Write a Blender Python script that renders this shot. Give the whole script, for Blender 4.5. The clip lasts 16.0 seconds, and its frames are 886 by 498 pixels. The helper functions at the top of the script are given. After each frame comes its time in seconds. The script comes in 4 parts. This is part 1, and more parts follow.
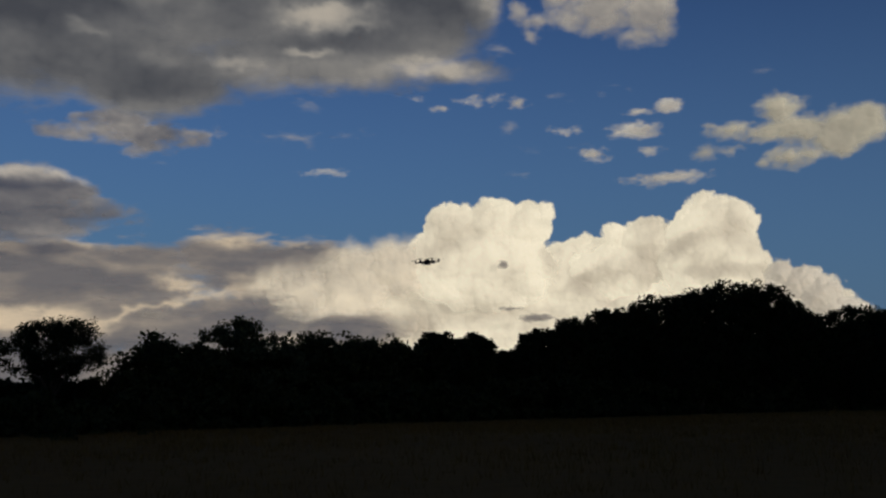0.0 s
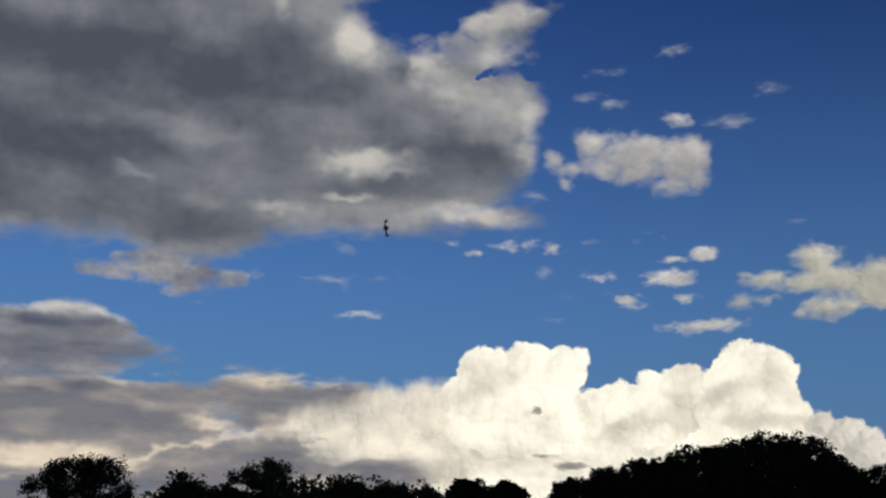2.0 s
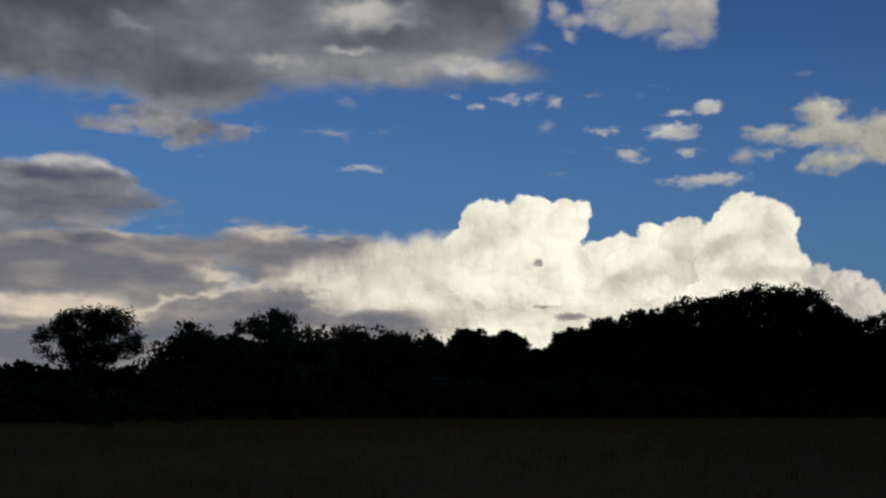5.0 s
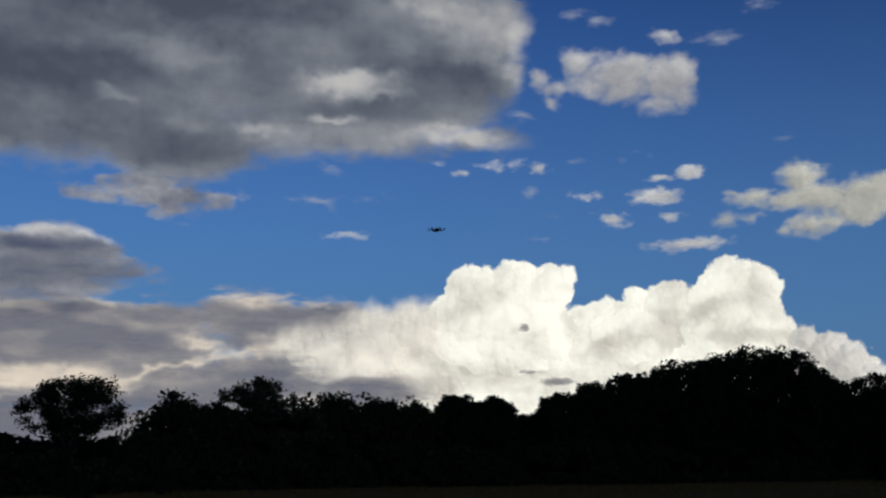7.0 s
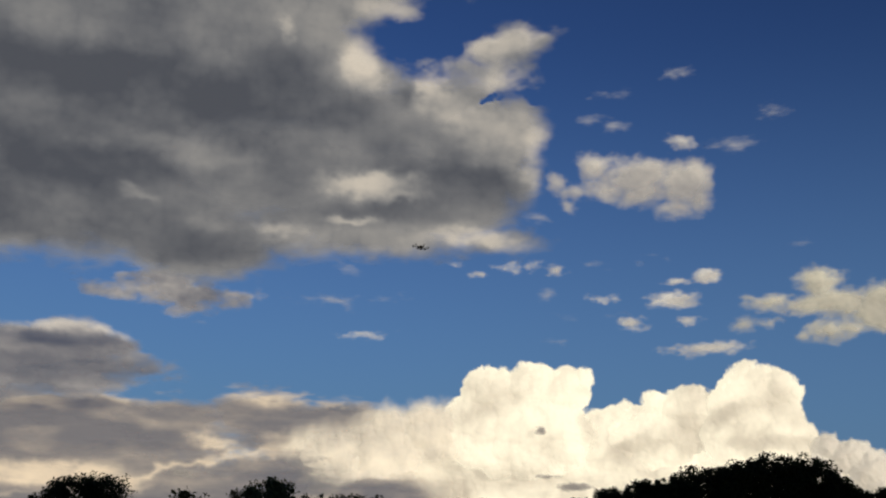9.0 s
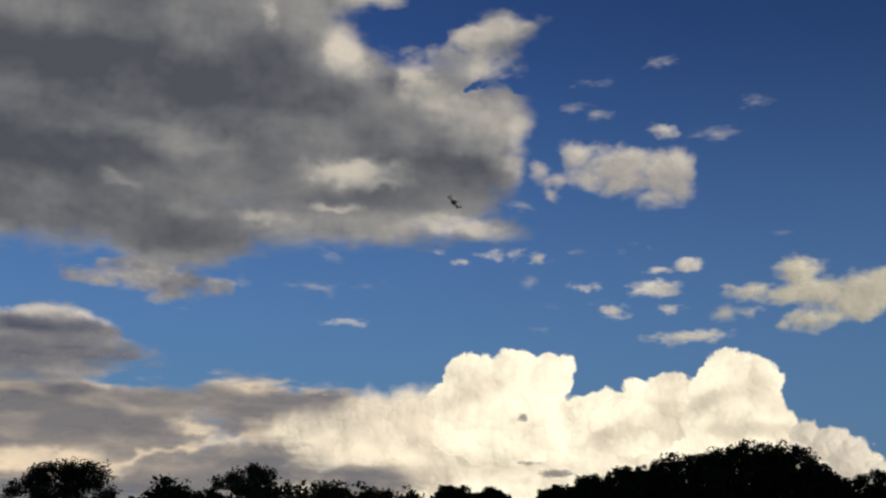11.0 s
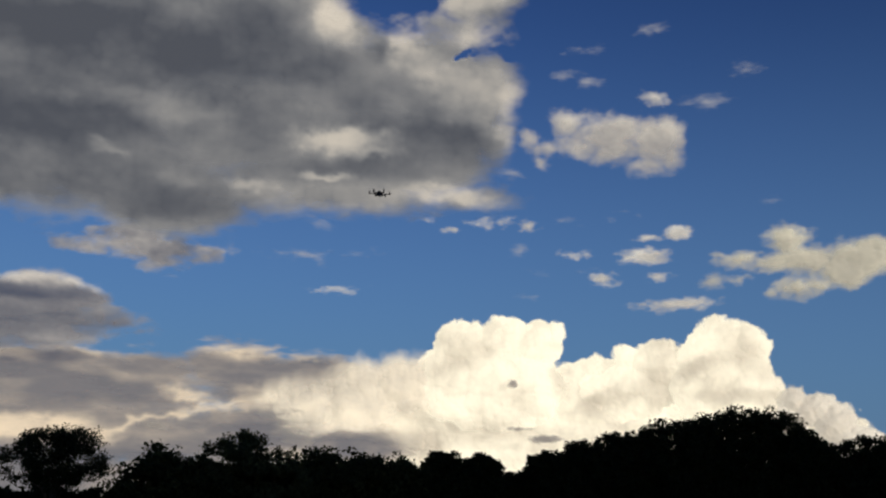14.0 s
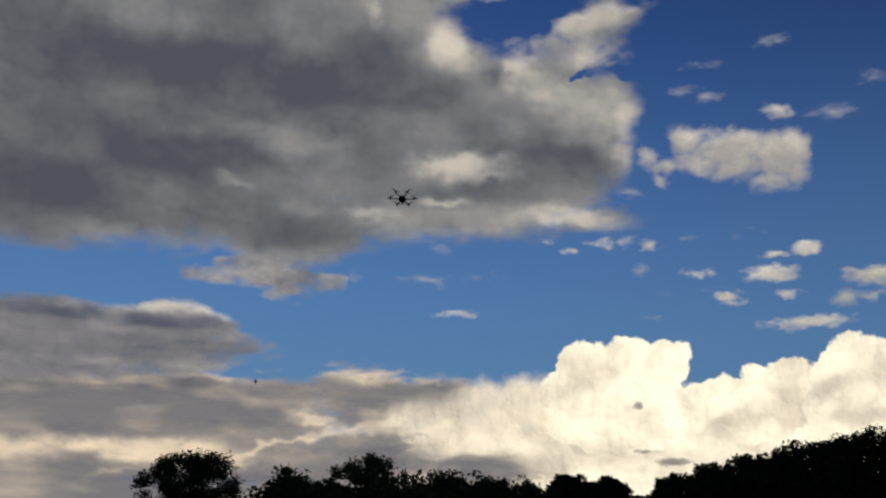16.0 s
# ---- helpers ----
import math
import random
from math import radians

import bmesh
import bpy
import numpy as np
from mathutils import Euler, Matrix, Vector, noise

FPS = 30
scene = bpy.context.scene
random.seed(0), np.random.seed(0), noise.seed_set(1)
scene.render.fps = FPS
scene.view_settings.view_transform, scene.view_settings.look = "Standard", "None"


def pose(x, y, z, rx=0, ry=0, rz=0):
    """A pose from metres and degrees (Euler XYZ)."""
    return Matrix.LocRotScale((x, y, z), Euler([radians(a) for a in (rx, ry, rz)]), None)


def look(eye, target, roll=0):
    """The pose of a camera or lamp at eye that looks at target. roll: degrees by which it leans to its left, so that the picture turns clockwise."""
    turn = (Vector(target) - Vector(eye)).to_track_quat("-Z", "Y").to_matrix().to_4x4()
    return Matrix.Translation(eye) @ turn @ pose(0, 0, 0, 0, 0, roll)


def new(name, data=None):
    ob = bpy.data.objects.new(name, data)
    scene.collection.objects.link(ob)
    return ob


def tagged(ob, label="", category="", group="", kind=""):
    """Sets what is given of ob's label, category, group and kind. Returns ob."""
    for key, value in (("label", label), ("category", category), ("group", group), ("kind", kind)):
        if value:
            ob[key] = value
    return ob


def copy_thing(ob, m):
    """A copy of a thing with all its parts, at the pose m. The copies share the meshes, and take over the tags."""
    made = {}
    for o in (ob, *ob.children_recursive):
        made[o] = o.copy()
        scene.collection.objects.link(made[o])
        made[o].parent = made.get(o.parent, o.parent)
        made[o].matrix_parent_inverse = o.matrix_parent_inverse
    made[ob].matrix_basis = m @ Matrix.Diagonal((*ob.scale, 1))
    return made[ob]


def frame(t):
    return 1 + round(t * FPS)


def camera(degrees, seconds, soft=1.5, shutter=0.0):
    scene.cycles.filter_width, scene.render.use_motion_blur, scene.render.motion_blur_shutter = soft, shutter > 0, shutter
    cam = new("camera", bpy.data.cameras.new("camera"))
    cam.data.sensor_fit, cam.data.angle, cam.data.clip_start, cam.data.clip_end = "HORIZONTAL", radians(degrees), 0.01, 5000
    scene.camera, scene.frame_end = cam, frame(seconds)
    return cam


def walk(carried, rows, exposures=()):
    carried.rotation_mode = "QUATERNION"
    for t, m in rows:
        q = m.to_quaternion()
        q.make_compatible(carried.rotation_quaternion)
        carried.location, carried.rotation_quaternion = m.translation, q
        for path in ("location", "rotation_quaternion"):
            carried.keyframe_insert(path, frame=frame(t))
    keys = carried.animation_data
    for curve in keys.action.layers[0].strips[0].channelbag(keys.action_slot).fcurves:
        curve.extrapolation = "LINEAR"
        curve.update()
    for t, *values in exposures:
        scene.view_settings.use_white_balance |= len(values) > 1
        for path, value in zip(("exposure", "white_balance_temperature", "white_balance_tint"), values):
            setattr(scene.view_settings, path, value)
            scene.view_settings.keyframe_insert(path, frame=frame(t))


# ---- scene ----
cam = camera(45.6, 16.0, soft=2.3)
EYE = 1.7
# seconds, yaw, pitch, roll of the camera held by hand at eye height
PATH = [
    (0.0, 0.00, 8.25, 0.90),
    (0.1, 0.40, 7.42, 0.78),
    (0.2, 0.88, 6.96, 0.66),
    (0.3, 1.14, 6.93, 0.54),
    (0.4, 1.50, 7.20, 0.42),
    (0.5, 1.81, 7.46, 0.30),
    (0.6, 2.25, 7.60, 0.27),
    (0.7, 2.50, 8.02, 0.24),
    (0.8, 2.43, 8.63, 0.21),
    (0.9, 2.40, 9.53, 0.19),
    (1.0, 2.25, 10.54, 0.16),
    (1.1, 2.10, 11.80, 0.12),
    (1.2, 1.94, 12.87, 0.08),
    (1.3, 1.85, 13.76, 0.05),
    (1.4, 1.78, 14.22, 0.01),
    (1.5, 1.59, 14.61, -0.03),
    (1.6, 1.15, 15.10, -0.12),
    (1.7, 0.80, 15.75, -0.21),
    (1.8, 0.90, 16.43, -0.31),
    (1.9, 0.98, 16.60, -0.40),
    (2.0, 1.61, 16.03, -0.49),
    (2.1, 2.45, 15.26, -0.50),
    (2.2, 2.75, 14.60, -0.51),
    (2.3, 3.15, 14.10, -0.52),
    (2.4, 3.80, 13.79, -0.52),
    (2.5, 3.84, 13.59, -0.53),
    (2.6, 3.98, 13.30, -0.53),
    (2.7, 3.95, 13.02, -0.53),
    (2.8, 3.55, 12.90, -0.52),
    (2.9, 3.05, 12.74, -0.52),
    (3.0, 2.68, 12.83, -0.51),
    (3.1, 2.60, 12.99, -0.48),
    (3.2, 2.66, 13.20, -0.45),
    (3.3, 2.68, 13.50, -0.42),
    (3.4, 2.74, 13.50, -0.39),
    (3.5, 2.76, 13.17, -0.36),
    (3.6, 2.50, 12.45, -0.36),
    (3.7, 2.20, 11.50, -0.36),
    (3.8, 1.77, 10.55, -0.35),
    (3.9, 1.58, 9.95, -0.35),
    (4.0, 1.68, 9.57, -0.35),
    (4.2, 1.80, 9.18, -0.51),
    (6.3, 1.30, 7.08, -0.25),
    (6.5, 1.08, 8.92, -0.09),
    (6.8, 0.86, 10.60, 0.04),
    (6.9, 0.92, 11.17, 0.09),
    (7.0, 1.04, 11.63, 0.13),
    (7.2, 0.86, 12.55, 0.21),
    (7.4, 0.90, 13.50, 0.29),
    (7.5, 0.96, 14.04, 0.33),
    (8.0, 1.40, 17.04, -0.20),
    (8.1, 1.30, 17.32, -0.24),
    (8.2, 1.05, 17.80, -0.27),
    (8.3, 0.83, 18.30, -0.30),
    (8.4, 0.70, 18.60, -0.33),
    (8.5, 0.47, 18.55, -0.36),
    (9.0, 1.76, 17.08, -0.78),
    (11.3, 0.74, 16.37, -0.79),
    (11.5, 0.70, 16.30, -0.79),
    (11.6, 0.40, 16.15, -0.77),
    (11.7, 0.22, 15.88, -0.75),
    (11.8, 0.05, 15.68, -0.73),
    (11.9, -0.24, 15.46, -0.71),
    (12.0, -0.32, 15.21, -0.69),
    (12.5, -1.17, 14.10, -0.63),
    (13.0, -0.57, 13.87, -0.89),
    (13.5, -1.00, 13.83, -0.59),
    (14.0, 0.28, 14.60, -0.70),
    (14.5, 1.46, 16.23, -0.33),
    (15.0, 2.82, 17.91, -0.45),
    (15.5, 4.12, 16.91, -0.92),
    (16.0, 6.93, 15.73, -0.96),
]
walk(cam, [(t, pose(0, 0, EYE, 90 + pitch, roll, yaw)) for t, yaw, pitch, roll in PATH],
     exposures=[(0.0, -0.45, 6700, 10), (0.5, -0.35, 6500, 10), (1.0, -0.15, 6300, 10), (1.5, 0.0, 6200, 10), (2.5, 0.0, 6050, 10), (4.0, -0.12, 6100, 10),
                (6.5, -0.15, 5850, 10), (7.5, 0.0, 5700, 10), (8.0, 0.0, 5900, 10), (8.5, 0.0, 6650, 10), (9.0, 0.0, 6750, 10), (11.5, 0.03, 6650, 10), (16.0, 0.03, 6600, 10)])

# ---- world and sun: low evening sun behind the viewer's right shoulder ----
SUN_ELEVATION, SUN_AZIMUTH = 3.0, 152.0   # azimuth clockwise from +y
world = bpy.data.worlds.new("evening_sky")
scene.world = world
world.use_nodes = True
wn, wl = world.node_tree.nodes, world.node_tree.links
wn.clear()
sky = wn.new("ShaderNodeTexSky")
sky.sky_type, sky.sun_disc = "NISHITA", False
sky.sun_elevation, sky.sun_rotation = radians(SUN_ELEVATION), radians(SUN_AZIMUTH)
sky.air_density, sky.dust_density, sky.ozone_density = 1.0, 1.0, 3.0
tint = wn.new("ShaderNodeMix")
tint.data_type, tint.blend_type = "RGBA", "MULTIPLY"
tint.inputs[0].default_value = 1.0
tint.inputs[7].default_value = (0.215, 0.232, 0.27, 1)
deep = wn.new("ShaderNodeGamma")          # clean, deep blue evening air
deep.inputs["Gamma"].default_value = 1.62
back = wn.new("ShaderNodeBackground")
back.inputs["Strength"].default_value = 1.0
wout = wn.new("ShaderNodeOutputWorld")
wl.new(sky.outputs[0], tint.inputs[6])
wl.new(tint.outputs[2], deep.inputs["Color"])
pale = wn.new("ShaderNodeHueSaturation")
pale.inputs["Saturation"].default_value = 0.94
wl.new(deep.outputs[0], pale.inputs["Color"])
air = wn.new("ShaderNodeTexCoord")
height = wn.new("ShaderNodeSeparateXYZ")
wl.new(air.outputs["Generated"], height.inputs[0])
low_air = wn.new("ShaderNodeMapRange")      # thicker, paler air low down
low_air.interpolation_type = "SMOOTHSTEP"
low_air.inputs["From Min"].default_value, low_air.inputs["From Max"].default_value = 0.02, 0.5
low_air.inputs["To Min"].default_value, low_air.inputs["To Max"].default_value = 0.7, 0.0
wl.new(height.outputs["Z"], low_air.inputs["Value"])
haze = wn.new("ShaderNodeMix")
haze.data_type = "RGBA"
haze.inputs[7].default_value = (0.11, 0.22, 0.42, 1)
wl.new(low_air.outputs[0], haze.inputs[0])
wl.new(pale.outputs[0], haze.inputs[6])
wl.new(haze.outputs[2], back.inputs["Color"])
wl.new(back.outputs[0], wout.inputs[0])

sun_data = bpy.data.lights.new("sun", "SUN")
sun_data.energy, sun_data.angle, sun_data.color = 4.0, radians(0.5), (1.0, 0.88, 0.67)
sun = new("sun", sun_data)
sa, se = radians(SUN_AZIMUTH), radians(SUN_ELEVATION)
toward_sun = Vector((math.sin(sa) * math.cos(se), math.cos(sa) * math.cos(se), math.sin(se)))
sun.matrix_world = look(toward_sun * 50, (0, 0, 0))


# ---- materials ----
def nodes_of(name):
    m = bpy.data.materials.new(name)
    m.use_nodes = True
    nt = m.node_tree
    nt.nodes.clear()
    return m, nt.nodes, nt.links, nt.nodes.new("ShaderNodeOutputMaterial")


def surface(name, dark, light, rough=0.8, scale=3.0, metal=0.0, bump=0.2, fine=30.0, specular=0.3, island=False):
    """Two scales of noise between a dark and a light colour, with fine relief."""
    m, n, l, out = nodes_of(name)
    p = n.new("ShaderNodeBsdfPrincipled")
    co = n.new("ShaderNodeTexCoord")
    a, b = n.new("ShaderNodeTexNoise"), n.new("ShaderNodeTexNoise")
    a.inputs["Scale"].default_value, b.inputs["Scale"].default_value = scale, fine
    for t in (a, b):
        t.inputs["Detail"].default_value = 4
        l.new(co.outputs["Object"], t.inputs["Vector"])
    mix = n.new("ShaderNodeMath")
    mix.operation = "MULTIPLY_ADD"
    mix.inputs[1].default_value = 0.4
    l.new(b.outputs[0], mix.inputs[0])
    half = n.new("ShaderNodeMath")
    half.operation = "MULTIPLY"
    half.inputs[1].default_value = 0.6
    if island:
        geo = n.new("ShaderNodeNewGeometry")
        l.new(geo.outputs["Random Per Island"], half.inputs[0])
    else:
        l.new(a.outputs[0], half.inputs[0])
    l.new(half.outputs[0], mix.inputs[2])
    ramp = n.new("ShaderNodeValToRGB")
    ramp.color_ramp.elements[0].position, ramp.color_ramp.elements[1].position = 0.25, 0.75
    ramp.color_ramp.elements[0].color, ramp.color_ramp.elements[1].color = (*dark, 1), (*light, 1)
    l.new(mix.outputs[0], ramp.inputs[0])
    l.new(ramp.outputs[0], p.inputs["Base Color"])
    p.inputs["Roughness"].default_value, p.inputs["Metallic"].default_value = rough, metal
    p.inputs["Specular IOR Level"].default_value = specular
    if bump:
        bp = n.new("ShaderNodeBump")
        bp.inputs["Strength"].default_value = bump
        l.new(b.outputs[0], bp.inputs["Height"])
        l.new(bp.outputs[0], p.inputs["Normal"])
    l.new(p.outputs[0], out.inputs[0])
    return m


def vapour(name, thin, thick, edge=0.3, albedo=0.5, wisp=0.5, scale=0.012, mottle=0.3, flat=1.8, cool=0.0):
    """Cloud droplets: pale diffuse vapour that thins out at its rim. thin, thick: the glow colours painted in for its
    bright and its shaded tone;
    edge: the width of the rim, in degrees."""
    m, n, l, out = nodes_of(name)
    co = n.new("ShaderNodeTexCoord")
    mp = n.new("ShaderNodeMapping")
    mp.inputs["Scale"].default_value = (1, 1, flat)
    l.new(co.outputs["Object"], mp.inputs["Vector"])

    def wavering(attribute, size, amount):
        at = n.new("ShaderNodeAttribute")
        at.attribute_name = attribute
        nz = n.new("ShaderNodeTexNoise")
        nz.inputs["Scale"].default_value, nz.inputs["Detail"].default_value, nz.inputs["Roughness"].default_value = size, 5, 0.55
        nz.inputs["Distortion"].default_value = 0.3
        l.new(mp.outputs[0], nz.inputs["Vector"])
        off, add = n.new("ShaderNodeMath"), n.new("ShaderNodeMath")
        off.operation, add.operation = "SUBTRACT", "MULTIPLY_ADD"
        off.inputs[1].default_value, add.inputs[1].default_value = 0.5, amount
        l.new(nz.outputs[0], off.inputs[0])
        l.new(off.outputs[0], add.inputs[0])
        l.new(at.outputs["Fac"], add.inputs[2])
        return add.outputs[0]

    def step(value, top):
        r = n.new("ShaderNodeMapRange")
        r.interpolation_type = "SMOOTHSTEP"
        r.inputs["From Min"].default_value, r.inputs["From Max"].default_value = 0.0, top
        l.new(value, r.inputs["Value"])
        return r.outputs[0]

    # bright to shaded cloud tones, painted as a glow colour
    col = n.new("ShaderNodeValToRGB")
    col.color_ramp.interpolation = "B_SPLINE"
    stops = col.color_ramp.elements
    stops[0].position, stops[0].color = 0.0, (*thin, 1)
    stops[1].position, stops[1].color = 1.0, (*thick, 1)
    half = stops.new(0.42)
    half.color = (*[(a * 0.35 + b * 0.65) * (1 + cool * c) for a, b, c in zip(thin, thick, (-0.1, 0.0, 0.14))], 1)
    span = n.new("ShaderNodeMapRange")
    span.inputs["From Min"].default_value, span.inputs["From Max"].default_value = -0.1, 1.15
    l.new(wavering("dense", scale * 0.4, mottle), span.inputs["Value"])
    l.new(span.outputs[0], col.inputs[0])
    em = n.new("ShaderNodeEmission")
    l.new(col.outputs[0], em.inputs["Color"])
    df = n.new("ShaderNodeBsdfDiffuse")
    df.inputs["Color"].default_value = (albedo, albedo, albedo, 1)
    both, tr, mix = n.new("ShaderNodeAddShader"), n.new("ShaderNodeBsdfTransparent"), n.new("ShaderNodeMixShader")
    l.new(df.outputs[0], both.inputs[0])
    l.new(em.outputs[0], both.inputs[1])
    l.new(step(wavering("depth", scale, wisp), edge), mix.inputs[0])
    l.new(tr.outputs[0], mix.inputs[1])
    l.new(both.outputs[0], mix.inputs[2])
    l.new(mix.outputs[0], out.inputs[0])
    return m


M_SOIL = surface("dry_meadow", (0.1, 0.049, 0.011), (0.23, 0.113, 0.025), rough=0.95, scale=0.05, fine=1.5, bump=0.6, specular=0.03)
M_GRASS = surface("dry_grass", (0.12, 0.063, 0.015), (0.24, 0.128, 0.032), rough=0.9, island=True, bump=0, specular=0.03)
M_BARK = surface("bark", (0.03, 0.022, 0.016), (0.09, 0.07, 0.05), rough=0.95, scale=2, fine=18, bump=0.8)
M_LEAF = surface("leaves", (0.014, 0.018, 0.006), (0.042, 0.05, 0.016), rough=0.8, island=True, bump=0, specular=0.08)
M_LEAF_OAK = surface("oak_leaves", (0.008, 0.011, 0.004), (0.024, 0.03, 0.01), rough=0.8, island=True, bump=0, specular=0.08)
M_LEAF_WILLOW = surface("willow_leaves", (0.026, 0.032, 0.012), (0.06, 0.07, 0.028), rough=0.8, island=True, bump=0, specular=0.08)
M_CARBON = surface("carbon_fibre", (0.006, 0.006, 0.007), (0.02, 0.02, 0.021), rough=0.5, scale=40, fine=260, bump=0.1, specular=0.5)
M_PLASTIC = surface("black_plastic", (0.008, 0.008, 0.009), (0.02, 0.02, 0.02), rough=0.55, scale=20, fine=120, bump=0.05)
M_METAL = surface("black_anodised_metal", (0.012, 0.012, 0.012), (0.03, 0.03, 0.032), rough=0.45, metal=0.0, scale=20, fine=150, bump=0.05)
M_BATTERY = surface("battery_wrap", (0.012, 0.012, 0.016), (0.03, 0.03, 0.04), rough=0.45, scale=15, fine=90, bump=0.05)
M_LENS = surface("lens_glass", (0.004, 0.004, 0.006), (0.01, 0.01, 0.014), rough=0.08, scale=10, bump=0, specular=0.8)

# ---- mesh helpers ----
def mesh_from(name, verts, faces, material, smooth=False):
    me = bpy.data.meshes.new(name)
    me.from_pydata([tuple(v) for v in verts], [], [tuple(f) for f in faces])
    me.materials.append(material)
    if smooth:
        me.polygons.foreach_set("use_smooth", [True] * len(me.polygons))
    me.update()
    return me


def part(name, bm, material, parent, label="", smooth=False):
    """Links a bmesh as one mesh object under a thing or a part."""
    me = bpy.data.meshes.new(name)
    bm.to_mesh(me)
    bm.free()
    me.materials.append(material)
    if smooth:
        me.polygons.foreach_set("use_smooth", [True] * len(me.polygons))
    ob = new(name, me)
    ob.parent = parent
    if label:
        tagged(ob, label)
    return ob


def tube(points, radii, sides=7):
    """Vertices and faces of a tapered tube along points."""
    verts, faces = [], []
    for i, p in enumerate(points):
        a, b = Vector(points[max(i - 1, 0)]), Vector(points[min(i + 1, len(points) - 1)])
        q = (b - a).to_track_quat("Z", "X")
        for k in range(sides):
            w = 2 * math.pi * k / sides
            verts.append(Vector(p) + q @ Vector((math.cos(w) * radii[i], math.sin(w) * radii[i], 0)))
    for i in range(len(points) - 1):
        for k in range(sides):
            a, b = i * sides + k, i * sides + (k + 1) % sides
            faces.append((a, b, b + sides, a + sides))
    faces.append(tuple(range(sides - 1, -1, -1)))
    faces.append(tuple(range((len(points) - 1) * sides, len(points) * sides)))
    return verts, faces


# ---- the ground ----
def ground():
    rng = np.random.default_rng(3)
    rings = np.concatenate(([0.0], np.geomspace(3, 4900, 60)))
    n = 96
    verts, faces = [(0, 0, 0)], []
    for r in rings[1:]:
        for k in range(n):
            w = 2 * math.pi * k / n
            x, y = r * math.sin(w), r * math.cos(w)
            z = 0.12 * noise.noise((x * 0.05, y * 0.05, 1.0)) if 6 < r < 200 else 0.0
            verts.append((x, y, z))
    for k in range(n):
        faces.append((0, 1 + (k + 1) % n, 1 + k))
    for i in range(len(rings) - 2):
        for k in range(n):
            a, b = 1 + i * n + k, 1 + i * n + (k + 1) % n
            faces.append((a, b, b + n, a + n))
    g = new("ground", mesh_from("ground", verts, faces, M_SOIL, smooth=True))
    tagged(g, "wide flat meadow of dry brownish grass in evening shade", "meadow", kind="structure")
    # long dry grass in front of the trees
    tufts = 26000
    x = rng.uniform(-60, 95, tufts)
    y = 10 + 113 * rng.random(tufts) ** 0.85
    ok = (y < 64 + (x + 30) * 0.62) & (np.abs(x) < y * 0.75 + 6)
    x, y = np.repeat(x[ok], 9), np.repeat(y[ok], 9)
    c = len(x)
    x, y = x + rng.normal(0, 0.16, c), y + rng.normal(0, 0.16, c)
    h = rng.uniform(0.12, 0.42, c) * (0.85 + 0.3 * np.sin(x * 0.3) * np.cos(y * 0.21))
    w = rng.uniform(0.006, 0.013, c) * (0.7 + y / 40)
    t = rng.uniform(0, math.pi, c)
    lean = rng.normal(0, 0.12, (c, 2))
    dx, dy = np.cos(t) * w, np.sin(t) * w
    v = np.empty((c, 3, 3))
    v[:, 0] = np.stack([x - dx, y - dy, np.full(c, -0.12)], 1)
    v[:, 1] = np.stack([x + dx, y + dy, np.full(c, -0.12)], 1)
    v[:, 2] = np.stack([x + lean[:, 0], y + lean[:, 1], h], 1)
    gr = new("dry_grass", mesh_from("dry_grass", v.reshape(-1, 3), np.arange(3 * c).reshape(-1, 3), M_GRASS))
    tagged(gr, "long dry straw-coloured meadow grass going to seed", "grass", kind="stuff")


ground()


# ---- trees ----
def leaves(rng, centres, radii, count, size):
    """count small leaf blades scattered in the clumps."""
    k = rng.choice(len(centres), count, p=radii ** 2 / (radii ** 2).sum())
    d = rng.normal(size=(count, 3))
    d /= np.linalg.norm(d, axis=1)[:, None]
    p = centres[k] + d * (radii[k] * rng.random(count) ** 0.45)[:, None] * np.array((1, 1, 0.8))
    u = rng.normal(size=(count, 3))
    u /= np.linalg.norm(u, axis=1)[:, None]
    w = np.cross(u, rng.normal(size=(count, 3)))
    w /= np.linalg.norm(w, axis=1)[:, None]
    s = size * rng.uniform(0.6, 1.4, count)[:, None]
    v = np.stack([p - u * s, p + w * s * 0.55, p + u * s, p - w * s * 0.55], 1)
    return v.reshape(-1, 3), np.arange(4 * count).reshape(-1, 4)


